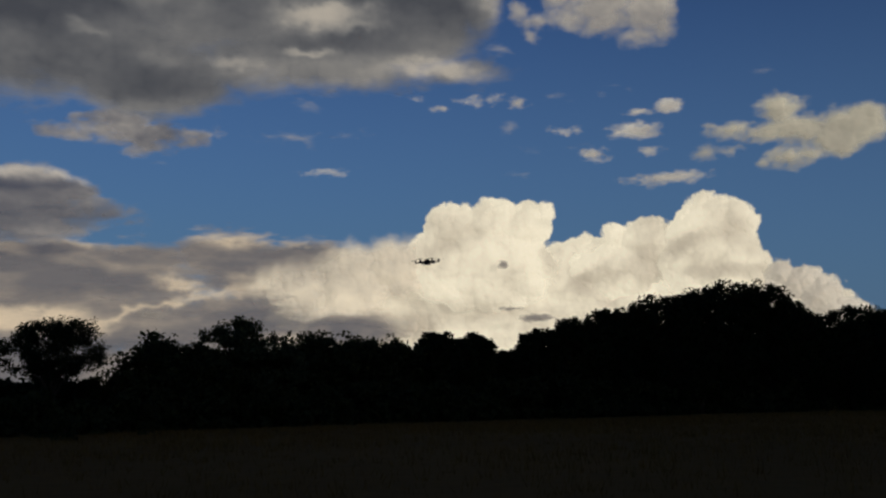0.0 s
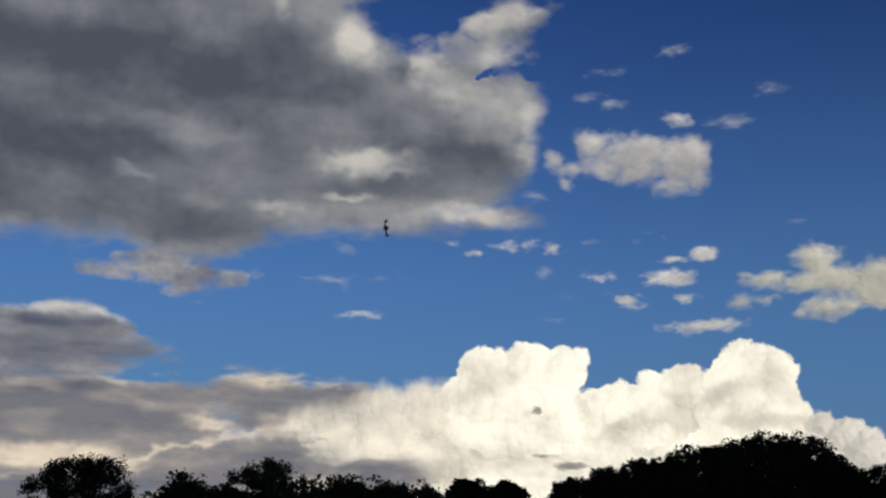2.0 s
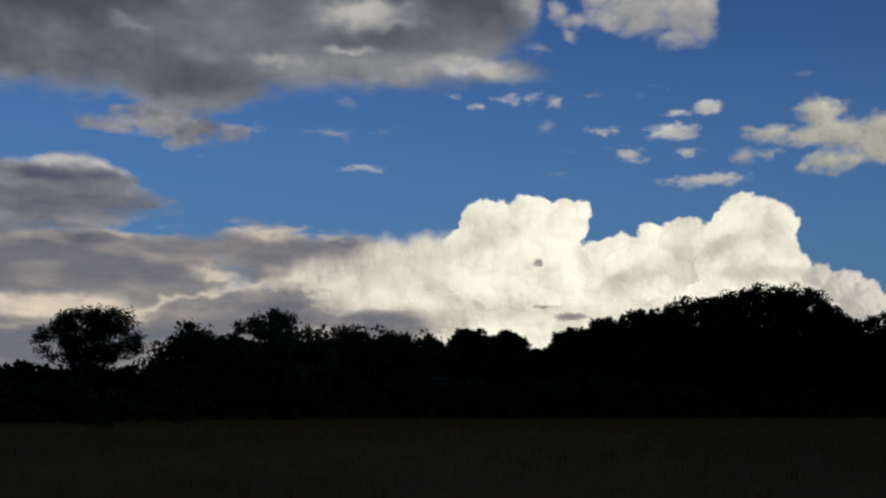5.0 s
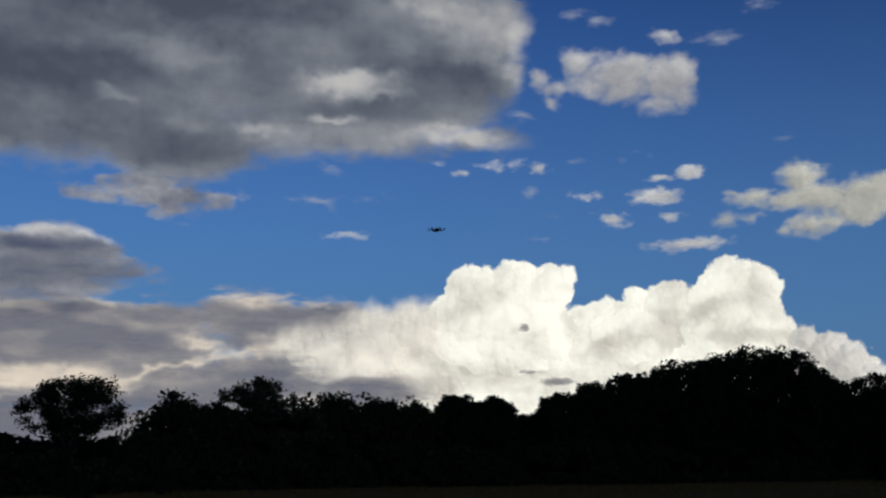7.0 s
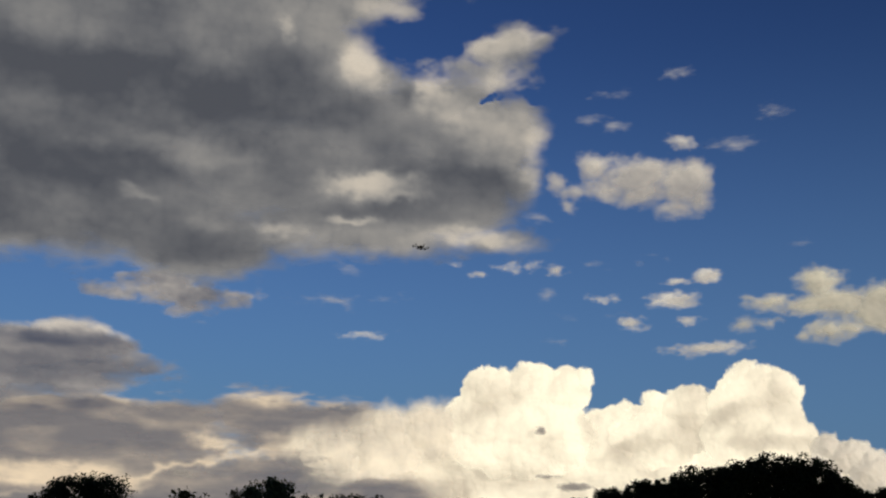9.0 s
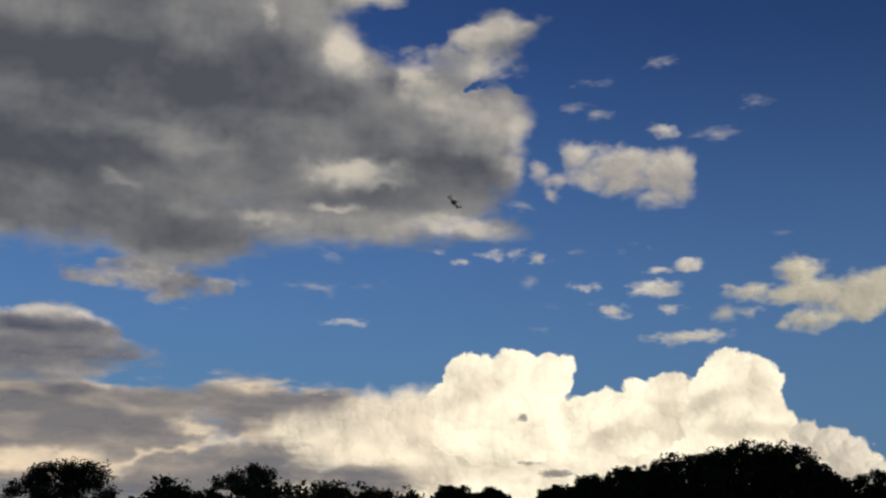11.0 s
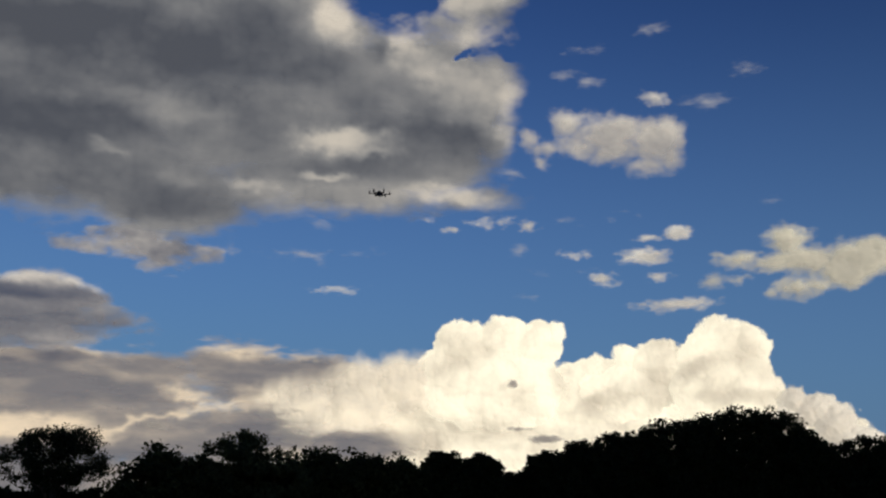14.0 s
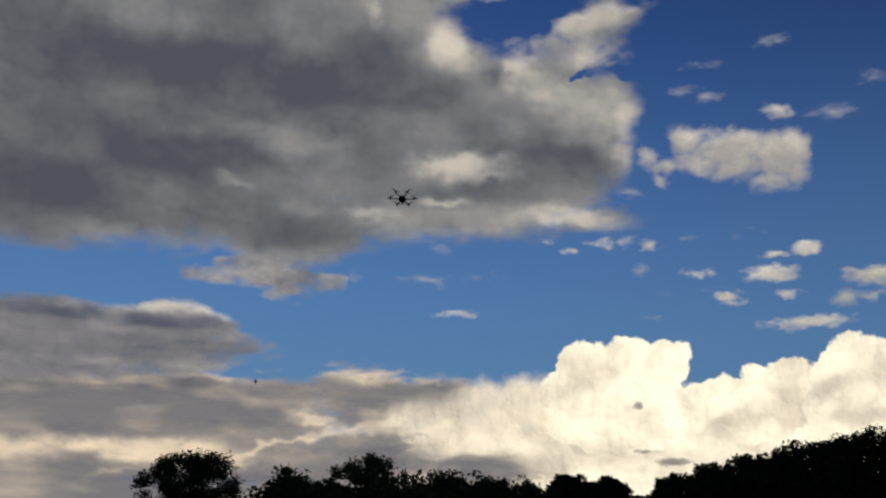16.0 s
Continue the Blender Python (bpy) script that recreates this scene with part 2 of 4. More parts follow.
def tree(x, y, height, width, seed, label, leaf=M_LEAF, low=0.12, count=5200, size=0.17, open_crown=False, name="tree", category="tree", lobes=9,
         reach=(0.35, 0.75), rise=(-0.55, 0.62), lump=(0.2, 0.34), domed=False):
    """A tapered trunk, limbs that reach into the crown, and a crown of leaf clumps."""
    rng = np.random.default_rng(seed)
    thing = new(name)
    thing.location = (x, y, -0.05)
    tagged(thing, label, category)
    r0 = 0.022 * height + 0.03
    bend = rng.normal(0, 0.03 * height, 2)
    top = height * 0.72
    pts = [(0, 0, -0.1), (bend[0] * 0.2, bend[1] * 0.2, top * 0.25), (bend[0] * 0.7, bend[1] * 0.7, top * 0.6), (bend[0], bend[1], top)]
    v, f = tube(pts, [r0 * 1.3, r0, r0 * 0.7, r0 * 0.25])
    t = new("trunk", mesh_from("trunk", v, f, M_BARK, smooth=True))
    t.parent = thing
    # lobes of the crown, flat below and domed above
    base = height * low
    cz, hz = (base + height) / 2, (height - base) / 2
    cen, rad = [], []
    for i in range(lobes):
        a = 2 * math.pi * (i + rng.random() * 0.7) / lobes
        q = rng.uniform(*reach)
        zz = rng.uniform(*rise)
        rr = math.sqrt(max(0.1, 1 - zz * zz)) * q
        if domed:       # boughs set evenly over the dome
            zz = rise[0] + (rise[1] - rise[0]) * (i + 0.5) / lobes
            rr = math.sqrt(max(0.02, 1 - (zz / 0.95) ** 2)) * q
            a = 2.39996 * i + rng.uniform(-0.3, 0.3)
        cen.append((math.cos(a) * rr * width / 2, math.sin(a) * rr * width / 2, cz + zz * hz))
        rad.append(rng.uniform(*lump) * min(width, height))
    if not open_crown:  # a full heart
        for i in range(6):
            a = rng.uniform(0, 6.28)
            cen.append((math.cos(a) * width * 0.1, math.sin(a) * width * 0.1, cz + (-0.7 + 0.24 * i) * hz))
            rad.append(0.27 * min(width, height))
    if domed and not open_crown:
        for i in range(8):
            cen.append((math.cos(2.4 * i) * width * 0.26, math.sin(2.4 * i) * width * 0.26, cz + (-0.75 + 0.17 * i) * hz))
            rad.append(0.19 * min(width, height))
    if low < 0.1:       # leafy down to the ground
        for i in range(6):
            a = 2 * math.pi * (i + rng.random()) / 6
            cen.append((math.cos(a) * width * 0.33, math.sin(a) * width * 0.33, 0.14 * height))
            rad.append(0.2 * min(width, height))
    cen.append((bend[0] * 0.5, bend[1] * 0.5, height - (0.12 if open_crown else 0.24) * min(width, height)))
    rad.append((0.12 if open_crown else 0.24) * min(width, height))
    cen, rad = np.array(cen), np.array(rad)
    for i in range(min(lobes, 7)):
        s = rng.uniform(0.2, 0.55) * top
        c = cen[i]
        mid = (c[0] * 0.45, c[1] * 0.45, (s + c[2]) / 2 + 0.05 * height)
        v, f = tube([(0, 0, s * 0.95), mid, tuple(c), tuple(c * np.array((1.25, 1.25, 1.0)) + np.array((0, 0, 0.3 * rad[i])))],
                    [r0 * 0.45, r0 * 0.32, r0 * 0.18, r0 * 0.06], sides=5)
        o = new("limb", mesh_from("limb", v, f, M_BARK, smooth=True))
        o.parent = thing
    # clumps sit on the lobes' skin, so that the outline is ragged and sky shows through
    n = 30 if not open_crown else 15
    cc, cr = [], []
    for c, r in zip(cen, rad):
        d = rng.normal(size=(n, 3))
        d /= np.linalg.norm(d, axis=1)[:, None]
        cc.append(c + d * r * rng.uniform(0.25, 0.92, (n, 1)) * np.array((1, 1, 0.85)))
        cr.append(rng.uniform(*((0.35, 0.8) if open_crown else (0.2, 0.5)), n) * r)
    cc, cr = np.concatenate(cc), np.concatenate(cr)
    cc[:, 2] = np.clip(cc[:, 2], base + 0.1, height - cr * 0.6)
    v, f = leaves(rng, cc, cr, count, size)
    o = new("crown", mesh_from("crown", v, f, leaf))
    o.parent = thing
    return thing


OAK = "dark broadleaf tree with a dense domed crown at the meadow's edge"
ASH = "dark bushy tree with a ragged leafy top at the meadow's edge"
WILLOW = "taller feathery tree with thin upright shoots above the hedge"
LONE = "rounded tree with an open crown through which sky shows"
SHRUB = "low dark shrub in the hedge along the meadow"
# x, y, height, crown width, kind
HEDGE_TREES = [
    (-25.0, 67.9, 7.5, 7.0, "lone"), (-22.4, 72.7, 4.6, 3.4, "shrub"), (-20.2, 76.7, 6.9, 5.8, "ash"),
    (-18.0, 79.4, 6.6, 4.4, "ash"), (-16.0, 82.7, 8.8, 6.6, "willow"), (-13.6, 84.6, 7.6, 5.4, "willow"),
    (-10.5, 88.4, 7.6, 6.9, "ash"), (-7.0, 91.6, 7.4, 5.8, "ash"), (-3.9, 93.9, 7.1, 4.6, "ash"),
]
HILL_TREES = [
    (-0.6, 96.5, 7.9, 4.4, "oak"), (2.9, 99.1, 8.0, 4.0, "oak"), (9.6, 102.8, 8.6, 5.0, "oak"),
    (13.4, 104.6, 9.8, 5.8, "oak"), (16.7, 106.1, 10.8, 5.4, "oak"), (22.1, 108.2, 11.9, 7.6, "oak"),
    (26.6, 109.8, 12.8, 6.4, "oak"), (30.2, 110.9, 14.0, 6.8, "oak"), (34.0, 112.0, 13.8, 6.6, "oak"), (37.2, 112.8, 12.0, 5.0, "oak"),
    (38.6, 113.1, 10.7, 6.0, "oak"), (44.2, 114.3, 11.1, 8.2, "oak"), (48.8, 115.1, 11.0, 7.2, "oak"),
    (19.4, 111.5, 10.4, 7.0, "oak"), (6.0, 104.0, 6.6, 5.0, "oak"), (15.0, 109.0, 8.6, 7.0, "oak"),
    (1.2, 101.0, 7.0, 6.0, "oak"), (54.5, 114.1, 10.0, 8.1, "oak"), (60.5, 112.9, 9.8, 8.2, "oak"),
]
for i, (x, y, h, w, kind) in enumerate(HEDGE_TREES + HILL_TREES):
    if kind == "lone":
        tree(x, y, h, w, 11, LONE, M_LEAF_OAK, low=0.46, count=20000, size=0.085, open_crown=True, lobes=80, reach=(0.3, 0.98), rise=(-0.8, 0.8), lump=(0.07, 0.12), domed=True)
    elif kind == "ash":
        tree(x, y, h * 1.03, w * 1.2, 20 + i, ASH, M_LEAF, count=12000, size=0.17)
    elif kind == "willow":
        tree(x, y, h, w, 40 + i, WILLOW, M_LEAF_WILLOW, count=12000, size=0.14, open_crown=True, lobes=40, reach=(0.15, 1.0), rise=(-0.8, 0.72), lump=(0.09, 0.16))
    elif kind == "shrub":
        tree(x, y, h, w, 60 + i, SHRUB, M_LEAF, low=0.03, count=2600, size=0.16, name="shrub", category="shrub")
    else:
        tree(x, y, h * 1.03, w * 1.12, 80 + i, OAK, M_LEAF_OAK, count=30000, size=0.15, lobes=64, reach=(0.74, 0.92), rise=(-0.92, 0.86), lump=(0.09, 0.17), domed=True)

# a lower second row and shrubs that close the hedge down to the grass
rng_row = np.random.default_rng(5)
EDGE = [(-52.0, 20.0), (-40.0, 40.0), (-29.0, 60.0), (-20.0, 73.0), (-8.0, 87.0), (6.0, 98.0), (22.0, 108.0), (40.0, 115.0), (62.0, 113.0)]


def along(s):
    """A point on the wood's edge, s from 0 to 1."""
    k = s * (len(EDGE) - 1)
    i = min(int(k), len(EDGE) - 2)
    (ax, ay), (bx, by) = EDGE[i], EDGE[i + 1]
    return ax + (bx - ax) * (k - i), ay + (by - ay) * (k - i)


for i in range(38):
    s = (i + 0.5) / 38
    x, y = along(s)
    hh = 2.4 + 3.4 * max(0.0, s - 0.25) + rng_row.uniform(-0.3, 0.5)
    tree(x + rng_row.uniform(-0.8, 0.8), y - 0.6 + rng_row.uniform(-0.7, 0.7), hh, 4.6 + rng_row.uniform(0, 1.2), 200 + i, SHRUB, M_LEAF, low=0.0,
         count=4500, size=0.2, name="shrub", category="shrub", lobes=7)
for i in range(26):
    s = 0.05 + 0.95 * (i + 0.5) / 26
    x, y = along(s)
    tree(x - 4, y + 13 + rng_row.uniform(-1, 1), 4.0 + 3.0 * max(0.0, s - 0.4), 8.0, 400 + i, SHRUB, M_LEAF_OAK, low=0.0, count=4500, size=0.3, name="shrub", category="shrub")
for i in range(30):
    s = 0.4 + 0.6 * (i + 0.5) / 30
    x, y = along(s)
    hh = 6.2 + 9.5 * max(0.0, s - 0.57) + rng_row.uniform(-0.3, 0.3)
    tree(x - 1.5, y + 6.5 + rng_row.uniform(-1, 1), hh, 8.0, 300 + i, ASH if s < 0.55 else OAK, M_LEAF_OAK, low=0.04, count=8000, size=0.24)

# two low bushes out in the grass before the hedge
for x, y, hh, ww, seed in ((-19.7, 55.6, 1.5, 1.5, 390), (-17.9, 65.0, 0.8, 1.7, 391), (-22.6, 60.5, 1.1, 1.2, 392)):
    tree(x, y, hh, ww, seed, "small dark bush standing in the dry grass", M_LEAF, low=0.0, count=900, size=0.09, name="bush", category="bush", lobes=6)

# unseen oaks added beside and behind the viewer to block the low sun
far = tree(96, 92, 24.0, 14.0, 501, "tall dark oak out of view, added to block the low sun", M_LEAF_OAK, low=0.02, count=9000, size=0.75, lobes=18)
tagged(far, group="wood round the meadow")
SUN_BLOCKERS = [(70, 112), (84, 104), (106, 80), (113, 66), (118, 51), (121, 36), (121, 20), (118, 4), (113, -11), (106, -26), (97, -40), (87, -53), (75, -64), (61, -74), (46, -82), (30, -88), (14, -92), (-4, -94), (-22, -93)]
for k, (x, y) in enumerate(SUN_BLOCKERS):
    copy_thing(far, pose(x, y, -0.05, 0, 0, 47 * k))
    copy_thing(far, pose(x + 9 + (k % 3), y + 4 - (k % 4), -0.05, 0, 0, 31 * k + 90))
    copy_thing(far, pose(x * 1.06 + 8 - (k % 2), y * 1.06 - 8 + (k % 3), -0.05, 0, 0, 73 * k + 20))
    copy_thing(far, pose(x * 1.2 + 6, y * 1.2 - 2 + (k % 3), -0.05, 0, 0, 113 * k + 50))


# ---- clouds ----
def lattice(ix, iy, seed):
    """A repeatable random number for each lattice point."""
    h = (ix.astype(np.int64) * 374761393 + iy.astype(np.int64) * 668265263 + seed * 974634777) & 0x7FFFFFFF
    h = ((h ^ (h >> 13)) * 1274126177) & 0x7FFFFFFF
    return ((h ^ (h >> 16)) & 0xFFFFF) / float(0xFFFFF)


def smooth_noise(x, y, seed):
    ix, iy = np.floor(x), np.floor(y)
    fx, fy = x - ix, y - iy
    u, v = fx * fx * fx * (fx * (fx * 6 - 15) + 10), fy * fy * fy * (fy * (fy * 6 - 15) + 10)
    a, b = lattice(ix, iy, seed), lattice(ix + 1, iy, seed)
    c, d = lattice(ix, iy + 1, seed), lattice(ix + 1, iy + 1, seed)
    return (a + (b - a) * u) * (1 - v) + (c + (d - c) * u) * v - 0.5


def fractal(x, y, seed, octaves=5, rough=0.5):
    s, a = 0.0, 1.0
    for k in range(octaves):
        s = s + a * smooth_noise(x * 2 ** k + 17.3 * k, y * 2 ** k - 9.1 * k, seed + k)
        a *= rough
    return s


def billows(x, y, seed):
    """Heads of cauliflower: the highest of the domes that stand one to a cell."""
    ix, iy = np.floor(x), np.floor(y)
    best = np.zeros_like(x)
    for ox in (-1, 0, 1):
        for oy in (-1, 0, 1):
            px = ix + ox + 0.15 + 0.7 * lattice(ix + ox, iy + oy, seed)
            py = iy + oy + 0.15 + 0.7 * lattice(ix + ox, iy + oy, seed + 1)
            r = 0.62 + 0.4 * lattice(ix + ox, iy + oy, seed + 2)
            best = np.maximum(best, np.sqrt(np.maximum(0, r * r - (x - px) ** 2 - (y - py) ** 2)))
    return best


def cloud(name, label, material, blobs, seed, step, far=4200.0, deck=None, ragged=0.4, grain=1.0, heads=(), stretch=1.0, cap=2.0, swell=1.0, holes=(),
          full=2.0, patchy=0.3, patch=2.0, bias=0.0, rim=0.75, marks=(), spot_warp=0.5, crease=0.0, tone_seed=None, parent=None):
    """A closed body of vapour. blobs: azimuth and elevation of its swellings seen from the meadow, with their half
    widths, in degrees.
    far: its distance; deck: the height of its base instead, for a layer seen from below. heads: (size, height, bulge of
    the outline) of its billows in degrees.
    marks: (azimuth, elevation, half widths, tilt, change) of light and shade painted into its glow; crease: how much
    shade is painted between the billows."""
    B = np.array(blobs)
    pad = ragged + 0.5
    ce = np.cos(np.radians(B[:, 1].mean()))
    a0, a1 = (B[:, 0] - B[:, 2] / ce).min() - pad / ce, (B[:, 0] + B[:, 2] / ce).max() + pad / ce
    e0, e1 = max(-0.5, (B[:, 1] - B[:, 3]).min() - pad), (B[:, 1] + B[:, 3]).max() + pad
    na, ne = int((a1 - a0) * ce / step) + 2, int((e1 - e0) / step) + 2
    A, E = np.meshgrid(np.linspace(a0, a1, na), np.linspace(e0, e1, ne))
    X, Y = A * ce, E
    # ragged domain, so that no outline is a plain curve
    wx = X + ragged * 0.9 * fractal(X / (grain * 2 * stretch), Y / (grain * 2), seed + 50, 4)
    wy = Y + ragged * 0.7 * fractal(X / (grain * 2 * stretch), Y / (grain * 2), seed + 60, 4)
    m = np.full(A.shape, -9.0)
    for a, e, ra, re in blobs:
        d = 1 - np.sqrt(((wx - a * ce) / ra) ** 2 + ((wy - e) / re) ** 2)
        m = np.maximum(m, d * min(ra, re)) + 0.0
    m = m + ragged * fractal(X / (grain * stretch), Y / grain, seed, 6, 0.55)
    for a, e, ra, re in holes:
        hx = X + 0.7 * fractal(X / 1.2, Y / 0.9, seed + 81, 5, 0.6)
        hy = Y + 0.5 * fractal(X / 1.2, Y / 0.9, seed + 91, 5, 0.6)
        m = m - 1.5 * np.exp(-0.8 * (((hx - a * ce) / ra) ** 2 + ((hy - e) / re) ** 2))
    relief = np.zeros_like(m)
    # tone of the glow: paler towards the rim and in torn patches, before painted shading
    ts = seed if tone_seed is None else tone_seed
    dense = rim * np.clip(m / full, 0, 1) ** 0.7 + bias + patchy * fractal(wx / (patch * stretch), wy / patch, ts + 77, 6, 0.5)
    sx = X + spot_warp * fractal(X / 1.1, Y / 0.8, ts + 81, 5, 0.55)
    sy = Y + 0.6 * spot_warp * fractal(X / 1.1, Y / 0.8, ts + 91, 5, 0.55)
    # lit and shaded patches painted into the tone
    for a, e, ra, re, tilt, change in marks:
        c, s = math.cos(radians(tilt)), math.sin(radians(tilt))
        u, v = a * ce - sx, sy - e
        dense = dense + change * np.exp(-(((u * c + v * s) / ra) ** 2 + ((v * c - u * s) / re) ** 2) ** 1.4)
    for k, (size, height, bulge) in enumerate(heads):
        b = billows(wx / size, wy / size, seed + 100 + 7 * k)
        relief += b * height
        m = m + (b - 0.6) * bulge
        # shade painted into the creases between the billows
        dense = dense + crease * (0.62 - b) * (0.6, 1.0, 0.8, 0.4)[k] * np.clip((m - 0.15) / 0.8, 0, 1)
    c = np.clip(m, 0, cap)
    body = c * (2 * cap - c) / cap * swell
    body = body + relief * np.clip(m / 0.5, 0, 1) + np.clip(m, 0, 1) * ragged * 0.6 * fractal(X / (grain * stretch), Y / grain, seed + 9, 3, 0.4)
    body = np.clip(body, 0, None)
    dist = np.full(A.shape, far) if deck is None else np.minimum(deck / np.sin(np.radians(np.clip(E, 6, 80))), 4600.0)
    front = dist * (1 - np.radians(body))
    rear = dist * (1 + np.radians(body) * 0.5) + 1.0
    ar, er = np.radians(A), np.radians(E)
    ray = np.stack([-np.sin(ar) * np.cos(er), np.cos(ar) * np.cos(er), np.sin(er)], -1)
    inside = m > -0.12 - 0.25 * ragged
    quad = inside[:-1, :-1] | inside[1:, :-1] | inside[:-1, 1:] | inside[1:, 1:]
    idx = np.arange(A.size).reshape(A.shape)
    q = np.stack([idx[:-1, :-1], idx[:-1, 1:], idx[1:, 1:], idx[1:, :-1]], -1)[quad]
    faces = np.concatenate([q, q[:, ::-1] + A.size])
    verts = np.concatenate([(ray * front[..., None]).reshape(-1, 3), (ray * rear[..., None]).reshape(-1, 3)])
    verts[:, 2] += EYE
    used = np.unique(faces)
    remap = np.zeros(len(verts), int)
    remap[used] = np.arange(len(used))
    me = bpy.data.meshes.new(name)
    verts, faces = verts[used], remap[faces]
    me.vertices.add(len(verts))
    me.vertices.foreach_set("co", verts.ravel())
    me.loops.add(faces.size)
    me.loops.foreach_set("vertex_index", faces.ravel())
    me.polygons.add(len(faces))
    me.polygons.foreach_set("loop_start", np.arange(0, faces.size, 4))
    me.polygons.foreach_set("use_smooth", np.ones(len(faces), bool))
    me.update(calc_edges=True)
    attr = me.attributes.new("depth", "FLOAT", "POINT")
    attr.data.foreach_set("value", np.concatenate([m.ravel(), m.ravel()])[used].astype(np.float32))
    attr = me.attributes.new("dense", "FLOAT", "POINT")
    attr.data.foreach_set("value", np.concatenate([dense.ravel(), dense.ravel()])[used].astype(np.float32))
    me.materials.append(material)
    ob = new(name, me)
    if parent:
        ob.parent = parent
        return ob
    return tagged(ob, label, "cloud")


# sunlit and shaded cloud tones as glow; shoulder and foot are dimmed cumulus
M_CUMULUS = vapour("bright_cumulus", (1.06, 0.975, 0.75), (0.46, 0.4, 0.31), edge=0.24, wisp=0.3, scale=0.02, albedo=0.13, mottle=0.14, flat=1.0)
M_SHOULDER = vapour("dimmed_cumulus", (0.86, 0.75, 0.56), (0.24, 0.22, 0.19), edge=1.5, wisp=0.4, scale=0.015, albedo=0.2, mottle=0.2, flat=1.5)
M_FOOT = vapour("shaded_cumulus", (0.62, 0.57, 0.47), (0.36, 0.32, 0.26), edge=0.3, wisp=0.3, scale=0.03, albedo=0.22, mottle=0.5, flat=1.0)
M_SCRAP = vapour("dark_scrap", (0.4, 0.36, 0.31), (0.16, 0.15, 0.145), edge=0.25, wisp=0.4, scale=0.04, albedo=0.05, mottle=0.4)
M_GREY = vapour("grey_cloud", (0.68, 0.61, 0.51), (0.041, 0.049, 0.069), edge=1.5, wisp=1.2, scale=0.01, albedo=0.07, mottle=0.18, cool=1.0)
M_BANK = vapour("grey_bank", (0.88, 0.71, 0.5), (0.07, 0.082, 0.118), edge=0.9, wisp=0.9, scale=0.012, albedo=0.05, mottle=0.4, flat=4.0, cool=0.1)
M_LAYER = vapour("layered_cloud", (0.68, 0.62, 0.54), (0.045, 0.06, 0.1), edge=0.7, wisp=0.8, scale=0.014, albedo=0.06, mottle=0.3, flat=2.5, cool=0.2)
M_PUFF = vapour("small_cloud", (0.64, 0.59, 0.5), (0.2, 0.2, 0.21), edge=1.1, wisp=0.9, scale=0.02, albedo=0.1, mottle=0.4)
M_CREAM = vapour("cream_cloud", (0.62, 0.58, 0.43), (0.24, 0.23, 0.19), edge=0.8, wisp=0.6, scale=0.025, albedo=0.15, mottle=0.4)
M_CLOUDLET = vapour("cloudlet", (0.6, 0.57, 0.5), (0.22, 0.22, 0.225), edge=0.6, wisp=0.5, scale=0.03, albedo=0.15, mottle=0.4)
M_WISP = vapour("thin_wisp", (0.34, 0.35, 0.38), (0.34, 0.34, 0.36), edge=1.45, wisp=0.95, scale=0.02, albedo=0.06, flat=3.0)

# the cumulus bank, tower by tower
CUMULUS_BASE = [(-2.46, 6.2, 5.84, 2.9), (-7.96, 6.25, 4.61, 2.52), (-5.15, 3.89, 10.14, 2.77), (-13.53, 4.26, 7.99, 2.77), (4.35, 4.04, 6.15, 1.84)]
CUMULUS_SHOULDER = [(2.49, 7.08, 2.61, 2.21), (4.95, 6.19, 2.92, 2.61), (7.7, 5.89, 3.38, 2.0), (5.5, 4.2, 4.5, 2.0)]
CUMULUS_DOME = [(-0.49, 9.35, 1.47, 1.47), (-2.83, 9.39, 2.3, 1.41), (-0.91, 9.44, 1.84, 1.47), (-2.76, 9.43, 2.3, 1.44), (-4.74, 9.25, 1.54, 1.41), (-5.71, 9.81, 0.68, 0.8), (-2.47, 7.32, 3.84, 2.61), (-0.3, 7.36, 2.46, 2.15)]
CUMULUS_RIDGE = [(-9.57, 8.77, 0.46, 0.61), (-9.56, 8.48, 0.68, 0.86), (-11.35, 8.1, 1.9, 1.47), (-9.4, 6.9, 2.9, 1.6)]
CUMULUS_TOWER = [(-14.36, 9.0, 1.69, 1.75), (-15.96, 9.06, 1.29, 1.23), (-14.55, 7.2, 2.83, 2.92)]
CUMULUS_FOOT = [(-18.08, 6.12, 0.98, 0.92), (-18.81, 5.67, 1.38, 1.17), (-19.72, 5.07, 1.38, 1.08), (-20.74, 4.34, 1.54, 0.92), (-16.86, 4.85, 2.46, 1.54), (-21.85, 3.33, 2.76, 0.92)]
# shading painted into the cumulus glow, darkest along its base
CUMULUS_FOLD_SHADE = [(-12.97, 8.01, 1.31, 0.52, 25, 0.67), (-11.01, 6.9, 1.07, 1.07, 50, 0.53), (-7.76, 6.26, 0.6, 0.52, 0, 0.63), (-15.47, 6.61, 2.62, 0.38, 0, 0.46), (-0.91, 4.87, 2.62, 0.95, 0, 0.46), (1.23, 3.92, 1.07, 0.71, 0, 1.05), (0.29, 8.31, 1.67, 0.71, 10, 0.32), (-6.15, 7.69, 0.6, 1.43, 0, 0.38), (-8.93, 6.71, 0.95, 0.6, -20, 0.32), (-18.45, 5.8, 1.43, 0.95, 0, 0.42), (-20.08, 5.09, 1.19, 0.71, 0, 0.42), (-15.99, 8.48, 0.71, 0.95, 10, 0.32)]
